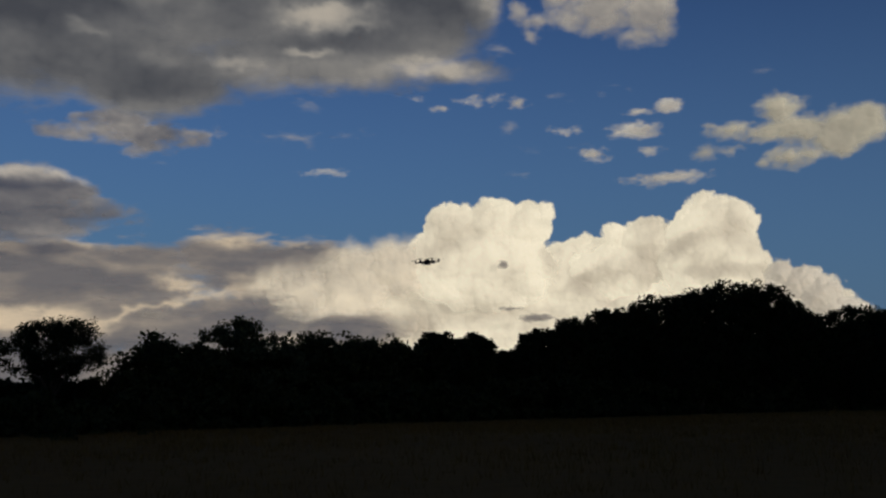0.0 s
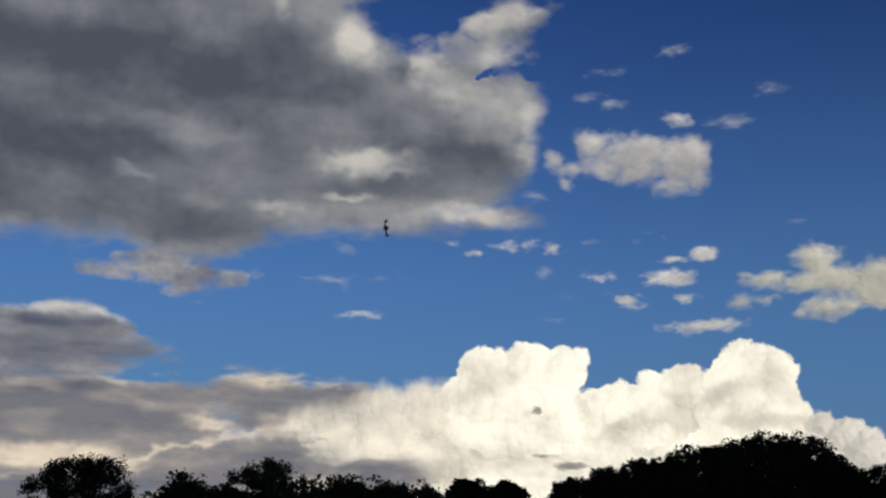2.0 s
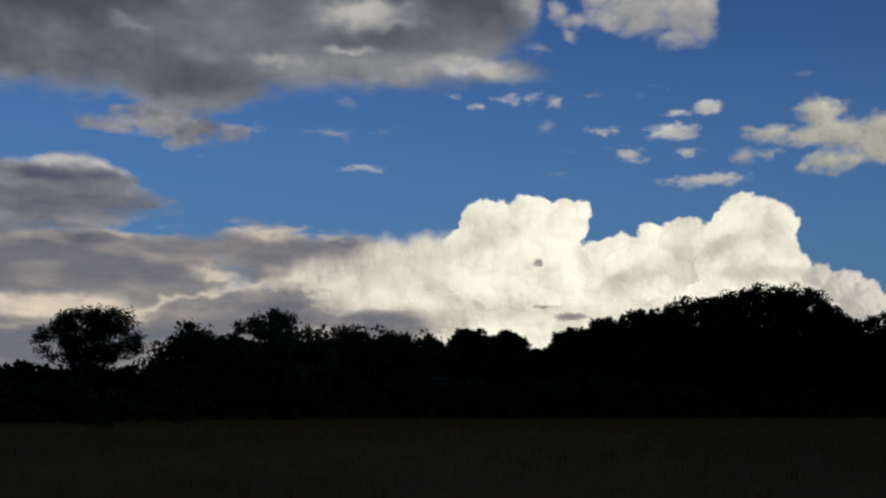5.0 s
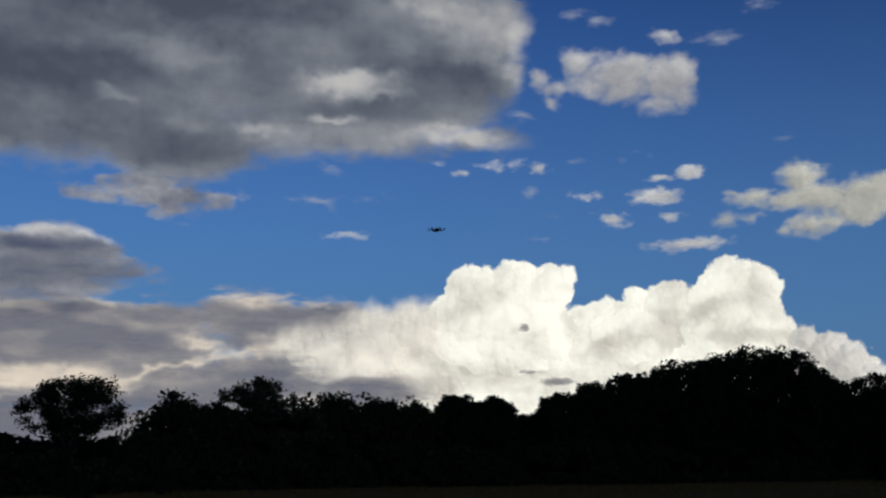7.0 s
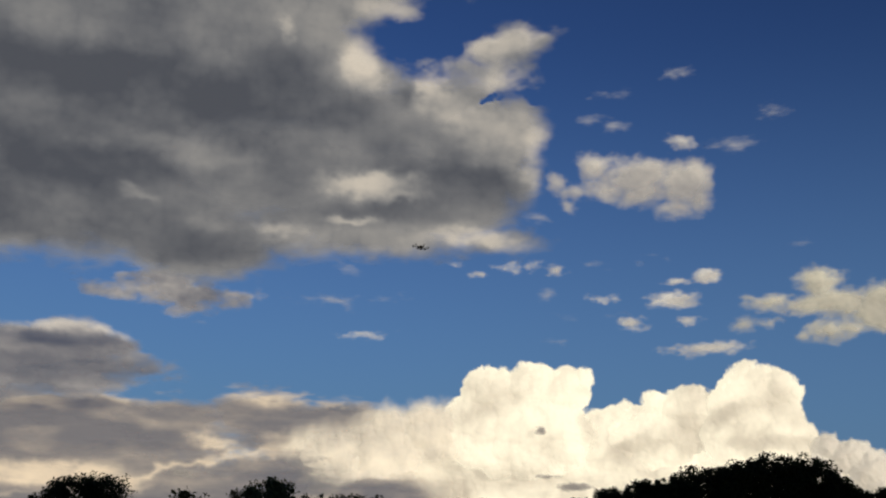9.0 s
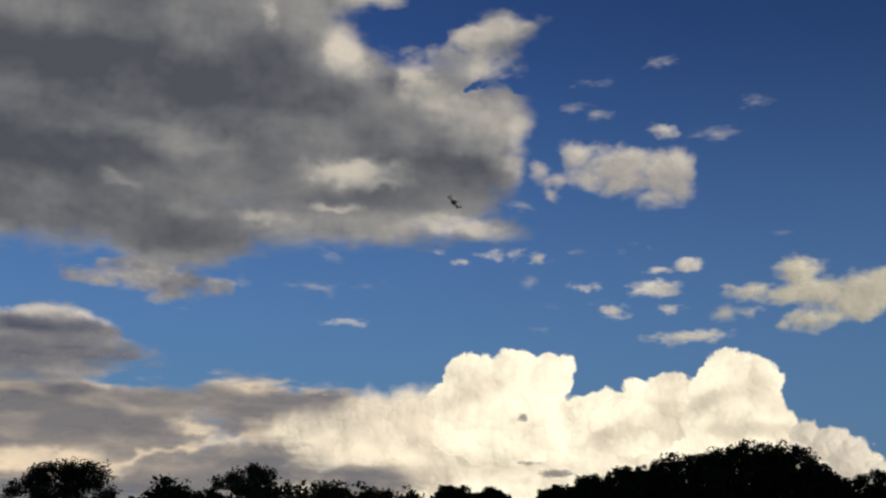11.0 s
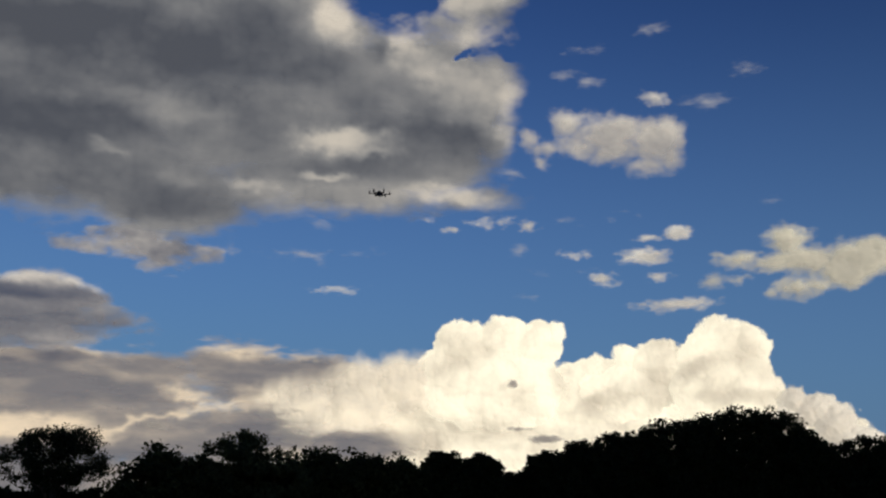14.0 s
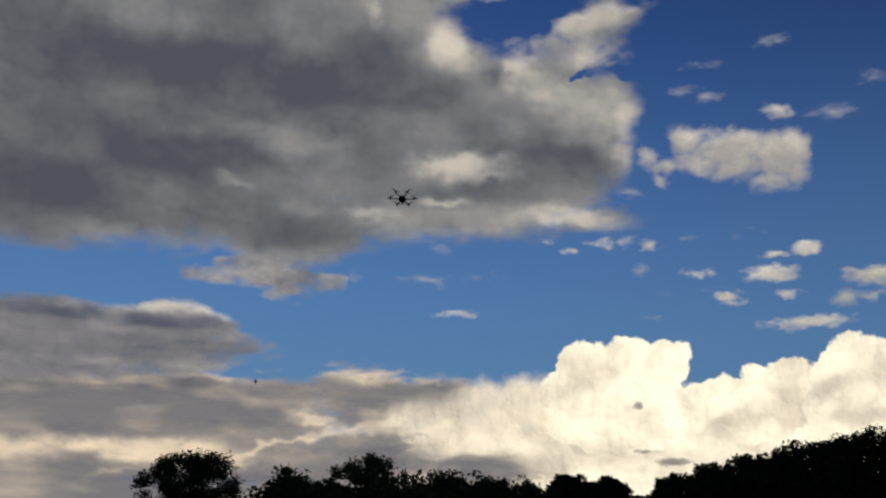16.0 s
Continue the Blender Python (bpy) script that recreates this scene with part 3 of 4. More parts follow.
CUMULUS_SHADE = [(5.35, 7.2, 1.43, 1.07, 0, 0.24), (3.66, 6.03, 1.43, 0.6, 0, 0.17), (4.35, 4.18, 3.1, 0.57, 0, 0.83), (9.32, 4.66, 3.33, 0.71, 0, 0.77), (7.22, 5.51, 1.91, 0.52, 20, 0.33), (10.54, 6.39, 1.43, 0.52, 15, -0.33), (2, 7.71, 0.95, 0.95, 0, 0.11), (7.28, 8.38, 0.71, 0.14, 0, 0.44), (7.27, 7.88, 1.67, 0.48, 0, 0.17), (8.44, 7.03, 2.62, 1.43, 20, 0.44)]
cumulus = tagged(new("cumulus_cloud"), "towering bank of white cumulus lit warm by the low sun", "cloud")
for k, (tower, swellings, far) in enumerate((("base", CUMULUS_BASE, 4380), ("foot", CUMULUS_FOOT, 4330), ("tower", CUMULUS_TOWER, 4260), ("ridge", CUMULUS_RIDGE, 4310),
                                             ("shoulder", CUMULUS_SHOULDER, 4240), ("dome", CUMULUS_DOME, 4220))):
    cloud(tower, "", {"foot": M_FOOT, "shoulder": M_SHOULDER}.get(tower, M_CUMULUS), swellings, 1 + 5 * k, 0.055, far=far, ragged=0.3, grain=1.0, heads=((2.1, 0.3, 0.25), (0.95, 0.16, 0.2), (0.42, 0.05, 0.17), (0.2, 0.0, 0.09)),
          cap=2.2, swell=0.55, full=3.0, patchy=0.5, patch=1.9, bias=0.02, rim=0.4, marks=CUMULUS_FOLD_SHADE + CUMULUS_SHADE, crease=0.1 if tower == "shoulder" else 0.28, spot_warp=0.5, parent=cumulus)

LEFT_BANK = {
    "upper_layer": [(11.62, 7.93, 3.99, 1.47), (15.71, 7.56, 3.38, 1.29), (19.64, 7.23, 4.61, 1.69), (23.9, 6.81, 4.92, 1.84), (7.4, 7.72, 3.38, 1.29), (30.97, 6.78, 7.99, 2.77), (9.52, 6.8, 4.61, 1.69)],
    "middle_layer": [(21.24, 6.33, 5.84, 1.54), (25.88, 5.63, 6.76, 2.15), (15.68, 6.15, 5.22, 1.11), (10.99, 5.14, 3.69, 1.23), (30.86, 4.94, 7.99, 2.15)],
    "lower_layer": [(10.68, 4.08, 5.22, 1.38), (5.57, 3.75, 4.61, 1.11), (17.32, 4.07, 7.99, 1.72), (24.3, 4.14, 7.99, 1.84), (30.1, 3.64, 7.99, 2.15), (14.44, 2.02, 12.9, 1.54), (26.43, 1.79, 9.22, 1.84), (17.91, 5.09, 7.07, 1.23), (24.33, 4.98, 7.99, 1.23)],
}
# light streaks and shaded stretches painted into the bank's glow
BANK_LIGHT = [(19.72, 8.59, 1.91, 0.33, 0, -0.42), (12.5, 9.03, 3.57, 0.33, 0, -0.42), (6.81, 8.72, 2.14, 0.33, 0, -0.32), (14.01, 6.53, 1.43, 0.33, -15, -0.58), (13.29, 5.74, 1.91, 0.26, 10, -0.63), (15.98, 4.97, 2.14, 0.21, 15, -0.63), (21.84, 4.58, 4.52, 0.52, 0, -0.53), (23.83, 3.39, 1.43, 0.19, 15, -0.42), (18.37, 3.99, 0.95, 0.24, 0, -0.42), (10.54, 6.39, 1.67, 0.6, 15, -0.53), (10.14, 8.64, 1.43, 0.33, 0, -0.21), (17.5, 8.36, 1.43, 0.24, 0, -0.21), (28.45, 4.36, 4.76, 0.62, 0, -0.53)]
BANK_SHADE = [(21.97, 6.67, 5.24, 1.07, 0, 0.25), (17.16, 6.2, 2.14, 0.48, 0, 0.2), (10.58, 7.68, 1.91, 0.6, 0, 0.25), (11.89, 5.19, 2.86, 0.6, 0, 0.25), (9.55, 4.58, 3.57, 0.67, 0, 0.35), (15.75, 4.68, 0.83, 0.19, 0, 0.3), (4.35, 4.18, 3.1, 0.57, 0, 0.35), (17.02, 3.46, 4.29, 0.71, 0, 0.25), (23.17, 2.64, 2.86, 0.95, 0, 0.25), (29.55, 6.24, 5.24, 1.07, 0, 0.25), (23.35, 5.38, 3.33, 0.24, 0, 0.15), (7.28, 8.38, 0.71, 0.14, 0, 0.3)]
bank = tagged(new("cloud_bank"), "grey-cream layered cloud bank low over the horizon", "cloud")
for k, (layer, far) in enumerate((("upper_layer", 4430), ("middle_layer", 4130), ("lower_layer", 4080))):
    cloud(layer, "", M_BANK, LEFT_BANK[layer], 21 + 4 * k, 0.08, far=far, ragged=0.5, grain=1.2, stretch=3.6, heads=((1.4, 0.04, 0.15), (0.6, 0.02, 0.1)), cap=1.4, swell=0.15,
          full=0.7, patchy=0.6, patch=0.8, bias=0.5, rim=0.33, marks=BANK_LIGHT + BANK_SHADE, spot_warp=0.75, tone_seed=21, parent=bank)
LEFT_TOP = [(21.62, 11.03, 3.84, 1.29), (23.77, 10.64, 3.69, 1.38), (19.23, 10.96, 1.54, 0.92), (28.36, 9.97, 6.14, 2.15)]
LEFT_BASE = [(20.4, 9.96, 4.3, 0.86), (18.13, 9.86, 2.76, 0.68), (16.52, 9.59, 1.38, 0.37), (22.8, 9.29, 6.76, 0.98), (28.25, 9.16, 6.14, 1.54)]
# the sunlit crest and the shaded base, painted as tone
LEFT_TONE = [(21.16, 11.93, 3.53, 0.46, -3, -0.65), (23.91, 11.82, 2.15, 0.37, 0, -0.45), (19.3, 11.71, 1.23, 0.31, -12, -0.4), (22.94, 10.56, 2.15, 0.25, 0, -0.25), (20.13, 10.03, 5.84, 0.8, -5, 0.22), (27.04, 9.53, 4.92, 0.92, 0, 0.25), (22.75, 8.87, 6.14, 0.25, 0, -0.15)]
left_cloud = tagged(new("long_cloud"), "long grey cloud with a white sunlit top", "cloud")
for k, (layer, swellings, far) in enumerate((("shaded_base", LEFT_BASE, 4020), ("sunlit_top", LEFT_TOP, 3990))):
    cloud(layer, "", M_LAYER, swellings, 31 + 3 * k, 0.07, far=far, ragged=0.3, grain=1.2, stretch=2.5, heads=((1.4, 0.08, 0.2), (0.6, 0.03, 0.12)), cap=1.2, swell=0.3,
          full=0.8, patchy=0.45, patch=0.9, bias=0.62, rim=0.3, marks=LEFT_TONE, spot_warp=0.4, crease=0.15, tone_seed=31, parent=left_cloud)

for k, b in enumerate(([(-3.46, 7.29, 0.4, 0.25)], [(-3.8, 4.96, 0.86, 0.12), (-5.16, 4.44, 0.98, 0.28)], [(7.25, 8.42, 0.49, 0.15)], [(15.59, 4.76, 0.92, 0.28)])):
    ob = cloud("cloudlet", "small torn grey scrap of cloud before the bright cumulus", M_SCRAP, b, 900 + 11 * k, 0.03, far=4040, ragged=0.12, grain=0.7, stretch=1.5, cap=0.4, swell=0.2, full=0.3)
    tagged(ob, group="grey scraps of cloud")

# the heavy cloud overhead, lobe by lobe
GREY_DECK = [(31.58, 22.47, 15.36, 7.99), (19.02, 25.15, 12.9, 8.29), (21.39, 19.02, 10.14, 3.69), (15.82, 17.04, 5.22, 2.61), (9.22, 22.45, 10.14, 4.3), (28.39, 18.91, 7.68, 4.61), (23.71, 16.72, 5.84, 2), (13.7, 30.66, 8.29, 4.61), (14.55, 16.38, 3.99, 1.69), (11.21, 17.49, 3.38, 1.69)]
GREY_FRONT_LOBE = [(4.23, 19.58, 7.07, 2.92), (5.79, 17.25, 7.37, 1.6), (-0.64, 17.3, 3.99, 1.11), (-0.02, 22.2, 3.84, 3.38), (2.32, 24.63, 3.99, 2.3), (-2.14, 20.81, 1.69, 2.15), (6.37, 25.89, 2.61, 1.84), (11.39, 20.81, 6.14, 3.07), (7.43, 18.27, 6.76, 2)]
GREY_UPPER_LOBE = [(12.04, 31.1, 5.84, 2.92), (16.77, 34.76, 10.75, 6.14), (6.52, 30.3, 3.23, 1.47), (4.09, 29.65, 2.76, 0.92), (27.92, 34.07, 13.82, 7.68), (3.41, 30.68, 1.84, 0.77)]
GREY_TORN_EDGE = [(-1.41, 27.99, 2.61, 1.17), (-3.8, 27.98, 1.84, 0.55), (0.98, 26.94, 2.15, 0.74), (-1.39, 25.96, 2.61, 1.29), (4.03, 26.79, 2.15, 0.98), (-3.04, 24.58, 0.77, 1.23)]
GREY_HOLES = [(5.77, 28.22, 1.38, 0.61), (3.2, 27.9, 1.54, 0.43), (-0.71, 25.07, 0.28, 0.15), (-3.22, 24.96, 0.25, 0.22), (1.67, 29.24, 0.92, 0.77)]
# bright, paler and shaded patches painted into the grey cloud's glow
GREY_LIGHT = [(6.36, 20.2, 2.3, 0.8, 0, -0.84), (7.43, 18.33, 1.23, 0.25, 0, -0.53), (4.55, 19.57, 1.23, 0.31, 10, -0.32), (5.79, 17.4, 6.14, 0.98, 0, -0.36), (-0.32, 17.4, 2.76, 0.55, -8, -0.42), (11.52, 17.48, 1.38, 0.37, 0, -0.32), (6.9, 26.61, 1.47, 1.17, -30, -0.73), (3.01, 26.27, 1.54, 0.92, -20, -0.68), (-1.72, 25.96, 2, 0.86, 0, -0.68), (-1.07, 27.9, 3.38, 0.92, 10, -0.63), (-1.68, 22.95, 2.76, 1.54, 0, -0.58), (1.64, 24.48, 1.84, 1.08, -20, -0.37), (-3.47, 21.39, 0.77, 1.84, 0, -0.37), (11.68, 28.24, 0.43, 0.68, 0, -0.37)]
GREY_PALE = [(17.12, 21.49, 3.69, 0.68, -8, -0.23), (21.8, 21.36, 1.23, 0.43, 0, -0.18), (19.01, 18.93, 1.08, 0.37, -15, -0.32), (23.06, 18.39, 3.38, 0.77, -10, -0.14), (15.26, 17.68, 1.23, 0.37, 0, -0.18), (23.52, 15.16, 4.3, 0.77, -10, -0.27), (16.56, 15.05, 3.07, 0.61, 0, -0.18), (23.91, 27.56, 7.68, 1.23, 0, -0.18), (9.2, 29, 3.69, 1.54, 0, -0.27), (4.43, 29.64, 2.46, 0.92, 0, -0.41), (25.57, 22.48, 2.46, 0.92, 0, -0.18), (7.57, 22.22, 2.76, 0.77, -10, -0.11)]
GREY_SHADE = [(0.31, 20.37, 3.38, 0.98, -10, 0.16), (4.27, 21.56, 3.69, 0.77, -10, 0.18), (16.43, 24.28, 8.6, 1.69, -5, 0.2), (23, 25.17, 6.14, 1.08, 0, 0.11), (10.85, 22.66, 3.69, 1.23, 0, 0.11), (16.69, 16.53, 4.3, 1.23, 0, 0.14), (11.34, 19.91, 1.84, 1.23, 0, 0.09), (21.52, 20.18, 3.69, 0.77, 0, 0.11), (4.33, 24.99, 0.86, 0.61, 0, 0.27), (25.29, 22.52, 10.14, 6.45, 0, 0.16), (29.35, 16.53, 7.68, 4.61, 0, 0.18)]
grey = tagged(new("rain_cloud"), "wide heavy grey cloud with pale sunlit edges", "cloud")
for k, (lobe, swellings, base_height, edge) in enumerate((("deck", GREY_DECK, 900.0, 3.0), ("upper_lobe", GREY_UPPER_LOBE, 960.0, 2.0),
                                                          ("torn_edge", GREY_TORN_EDGE, 930.0, 1.2), ("front_lobe", GREY_FRONT_LOBE, 880.0, 2.4))):
    cloud(lobe, "", M_GREY, swellings, 41 + 6 * k, 0.08, deck=base_height, ragged=0.95 if lobe == "torn_edge" else 0.65, grain=1.5 if lobe == "torn_edge" else 2.0, heads=((3.2, 0.2, 0.35), (1.3, 0.07, 0.25), (0.5, 0.0, 0.12)), cap=3.0, swell=0.4, stretch=1.7,
          holes=() if lobe == "deck" else GREY_HOLES, full=edge, patchy=0.3, patch=2.2, bias=0.54, rim=0.3, marks=GREY_LIGHT + GREY_PALE + GREY_SHADE, spot_warp=0.7, crease=0.12, tone_seed=41, parent=grey)

TORN_BODY = [(17.39, 14.33, 2.46, 0.92), (15.56, 13.85, 3.07, 0.86), (15.53, 13.35, 1.84, 0.61), (13.47, 14.13, 1.54, 0.49)]
TORN_SHRED = [(19.67, 13.77, 2.92, 0.61), (21.38, 13.71, 1.54, 0.31)]
MID_BODY = [(-6.64, 21.36, 1.29, 0.92), (-8.86, 20.7, 2.61, 1.35), (-11.52, 20.22, 1.69, 1.54), (-11.12, 18.93, 1.47, 0.74), (-12.25, 19.51, 0.98, 1.23), (-7.39, 20.11, 1.84, 0.92), (-9.29, 19.86, 2.15, 1.04)]
MID_WISP = [(-4.57, 20.52, 0.74, 0.74), (-5.05, 19.23, 0.43, 0.43), (-5.46, 20.04, 0.92, 0.61)]
# paints bright tops and a shaded underside into the fluffy cloud
MID_TONE = [(-9.92, 19.82, 2.76, 0.68, -5, 0.3), (-11.42, 18.82, 1.23, 0.37, 0, 0.2), (-6.49, 21.66, 1.23, 0.43, 0, -0.25), (-9.06, 21.53, 1.84, 0.37, 0, -0.2), (-12.19, 20.86, 0.92, 0.61, -30, -0.25)]
RIGHT_UPPER = [(-18.22, 14.55, 1.6, 0.86), (-15.84, 13.71, 2, 0.55), (-19.25, 13.6, 2.76, 0.92), (-17.4, 13.51, 2.15, 0.68), (-21.26, 13.05, 1.69, 1.47), (-22.24, 13.38, 1.84, 1.23), (-14.69, 13.99, 0.92, 0.31)]
RIGHT_LOWER = [(-18.4, 12.07, 1.84, 0.68), (-19.38, 12.2, 0.92, 0.68), (-17.11, 11.84, 1.08, 0.37)]
RIGHT_SCRAP = [(-14.29, 12.6, 1.04, 0.43), (-15.16, 12.61, 0.92, 0.25)]
# the same painted light and shade for the cream puffs
RIGHT_TONE = [(-19.49, 13.2, 2.76, 0.43, 0, 0.2), (-18.5, 11.69, 1.84, 0.25, 0, 0.2), (-17.98, 14.98, 1.54, 0.43, 0, -0.3), (-15.86, 13.97, 1.23, 0.25, 0, -0.2), (-21.04, 12.36, 1.23, 0.43, 0, 0.2)]
fringe = tagged(new("torn_cloud"), "torn grey scrap hanging below the heavy cloud", "cloud")
for k, (piece, swellings) in enumerate((("body", TORN_BODY), ("shred", TORN_SHRED))):
    cloud(piece, "", M_LAYER, swellings, 51 + 4 * k, 0.06, far=3500 + 20 * k, ragged=0.4, grain=0.9, stretch=1.6, heads=((0.6, 0.04, 0.12),), cap=0.8, swell=0.3,
          full=0.8, patchy=0.5, patch=0.8, bias=0.38, rim=0.2, tone_seed=51, parent=fringe)
mid = tagged(new("fluffy_cloud"), "small fluffy white cloud with a grey underside", "cloud")
right = tagged(new("cream_cloud"), "pale cream cumulus scraps drawn out in a group", "cloud")
for k, (piece, swellings, whole, tone, far) in enumerate((("body", MID_BODY, mid, MID_TONE, 3200), ("wisp", MID_WISP, mid, MID_TONE, 3220), ("upper_puff", RIGHT_UPPER, right, RIGHT_TONE, 3700),
                                                          ("lower_puff", RIGHT_LOWER, right, RIGHT_TONE, 3680), ("scrap", RIGHT_SCRAP, right, RIGHT_TONE, 3690))):
    cloud(piece, "", M_CREAM if whole == right else M_PUFF, swellings, 61 + 3 * k, 0.05, far=far, ragged=0.3, grain=1.0, stretch=1.2, heads=((0.9, 0.08, 0.14), (0.4, 0.02, 0.1)), cap=1.0, swell=0.3,
          full=1.0, patchy=0.4, patch=0.9, bias=0.3, rim=0.4, marks=tone, spot_warp=0.3, crease=0.12, parent=whole)

SMALL = [
    [(6.48, 12.38, 1.47, 0.25), (5.54, 12.21, 0.55, 0.15)],
    [(-1.71, 15.98, 1.04, 0.28), (-4.25, 15.91, 0.68, 0.4), (-0.11, 15.63, 0.46, 0.12), (-2.99, 16.02, 0.92, 0.22)],
    [(1.64, 16.18, 0.61, 0.15)],
    [(-6.87, 14.34, 0.92, 0.22)],
    [(-8.5, 12.98, 0.92, 0.34)],
    [(-11.23, 12.9, 0.74, 0.25)],
    [(-10.7, 14.07, 1.6, 0.49), (-10.91, 15.02, 0.61, 0.22), (-12.59, 15.19, 0.86, 0.4)],
    [(-12.47, 11.45, 2.15, 0.37), (-11.28, 11.35, 0.92, 0.22)],
    [(-11.54, 22.45, 0.74, 0.31)],
]
WISPS = [
    [(8.25, 14.04, 1.6, 0.28), (7.3, 13.67, 0.43, 0.31)],
    [(5.27, 14.2, 1.29, 0.18)],
    [(-3.96, 14.48, 0.37, 0.28)],
    [(-6.63, 16.23, 1.35, 0.18)],
    [(-4.37, 12.03, 0.4, 0.15)],
    [(-5.9, 13.37, 1.29, 0.15)],
    [(-10.06, 16.3, 0.61, 0.12)],
    [(-17.59, 16.62, 0.52, 0.18)],
    [(-16.48, 23.6, 0.74, 0.4)],
    [(-6.29, 23.89, 0.68, 0.28), (-7.64, 23.4, 0.61, 0.31)],
    [(-8.48, 25.06, 0.98, 0.18)],
    [(-3.36, 18.62, 0.68, 0.22)],
    [(15.79, 12.55, 0.92, 0.18)],
    [(7.38, 15.96, 1.23, 0.25)],
    [(-14.33, 22.06, 1.35, 0.4), (-15.11, 22.13, 0.68, 0.34)],
    [(-11.49, 25.81, 0.49, 0.31), (-11.96, 26.03, 0.43, 0.28)],
]
puffs = []
for k, b in enumerate(SMALL):
    ob = cloud("cloudlet", "small white flat-based fair-weather cloudlet", M_CLOUDLET, [(p, q, u * 1.15, v * 1.25) for p, q, u, v in b], 400 + 13 * k, 0.04, far=3600, ragged=0.26, grain=0.5, stretch=2.2, heads=((0.4, 0.02, 0.08),), cap=0.5, swell=0.3, full=0.8, patchy=0.6, patch=0.5)
    puffs.append(tagged(ob, group="small clouds in the blue"))
for k, b in enumerate(WISPS):
    ob = cloud("cloudlet", "faint torn wisp of white cloud", M_WISP, [(p, q, u * 1.2, v * 1.4) for p, q, u, v in b], 700 + 13 * k, 0.05, far=3600, ragged=0.35, grain=0.5, stretch=3.0, cap=0.5, swell=0.3)
    puffs.append(tagged(ob, group="small clouds in the blue"))


# ---- the hexacopter ----
def bevelled_box(sx, sy, sz, at=(0, 0, 0), bevel=0.006, taper=1.0):
    bm = bmesh.new()
    bmesh.ops.create_cube(bm, size=1.0)
    for v in bm.verts:
        k = taper if v.co.z > 0 else 1.0
        v.co = Vector((v.co.x * sx * k, v.co.y * sy * k, v.co.z * sz))
    bmesh.ops.bevel(bm, geom=bm.edges[:], offset=bevel, segments=2, affect="EDGES")
    bmesh.ops.translate(bm, verts=bm.verts, vec=at)
    return bm


def rod(points, radii, sides=8):
    bm = bmesh.new()
    v, f = tube(points, radii, sides)
    vs = [bm.verts.new(p) for p in v]
    for q in f:
        bm.faces.new([vs[i] for i in q])
    return bm


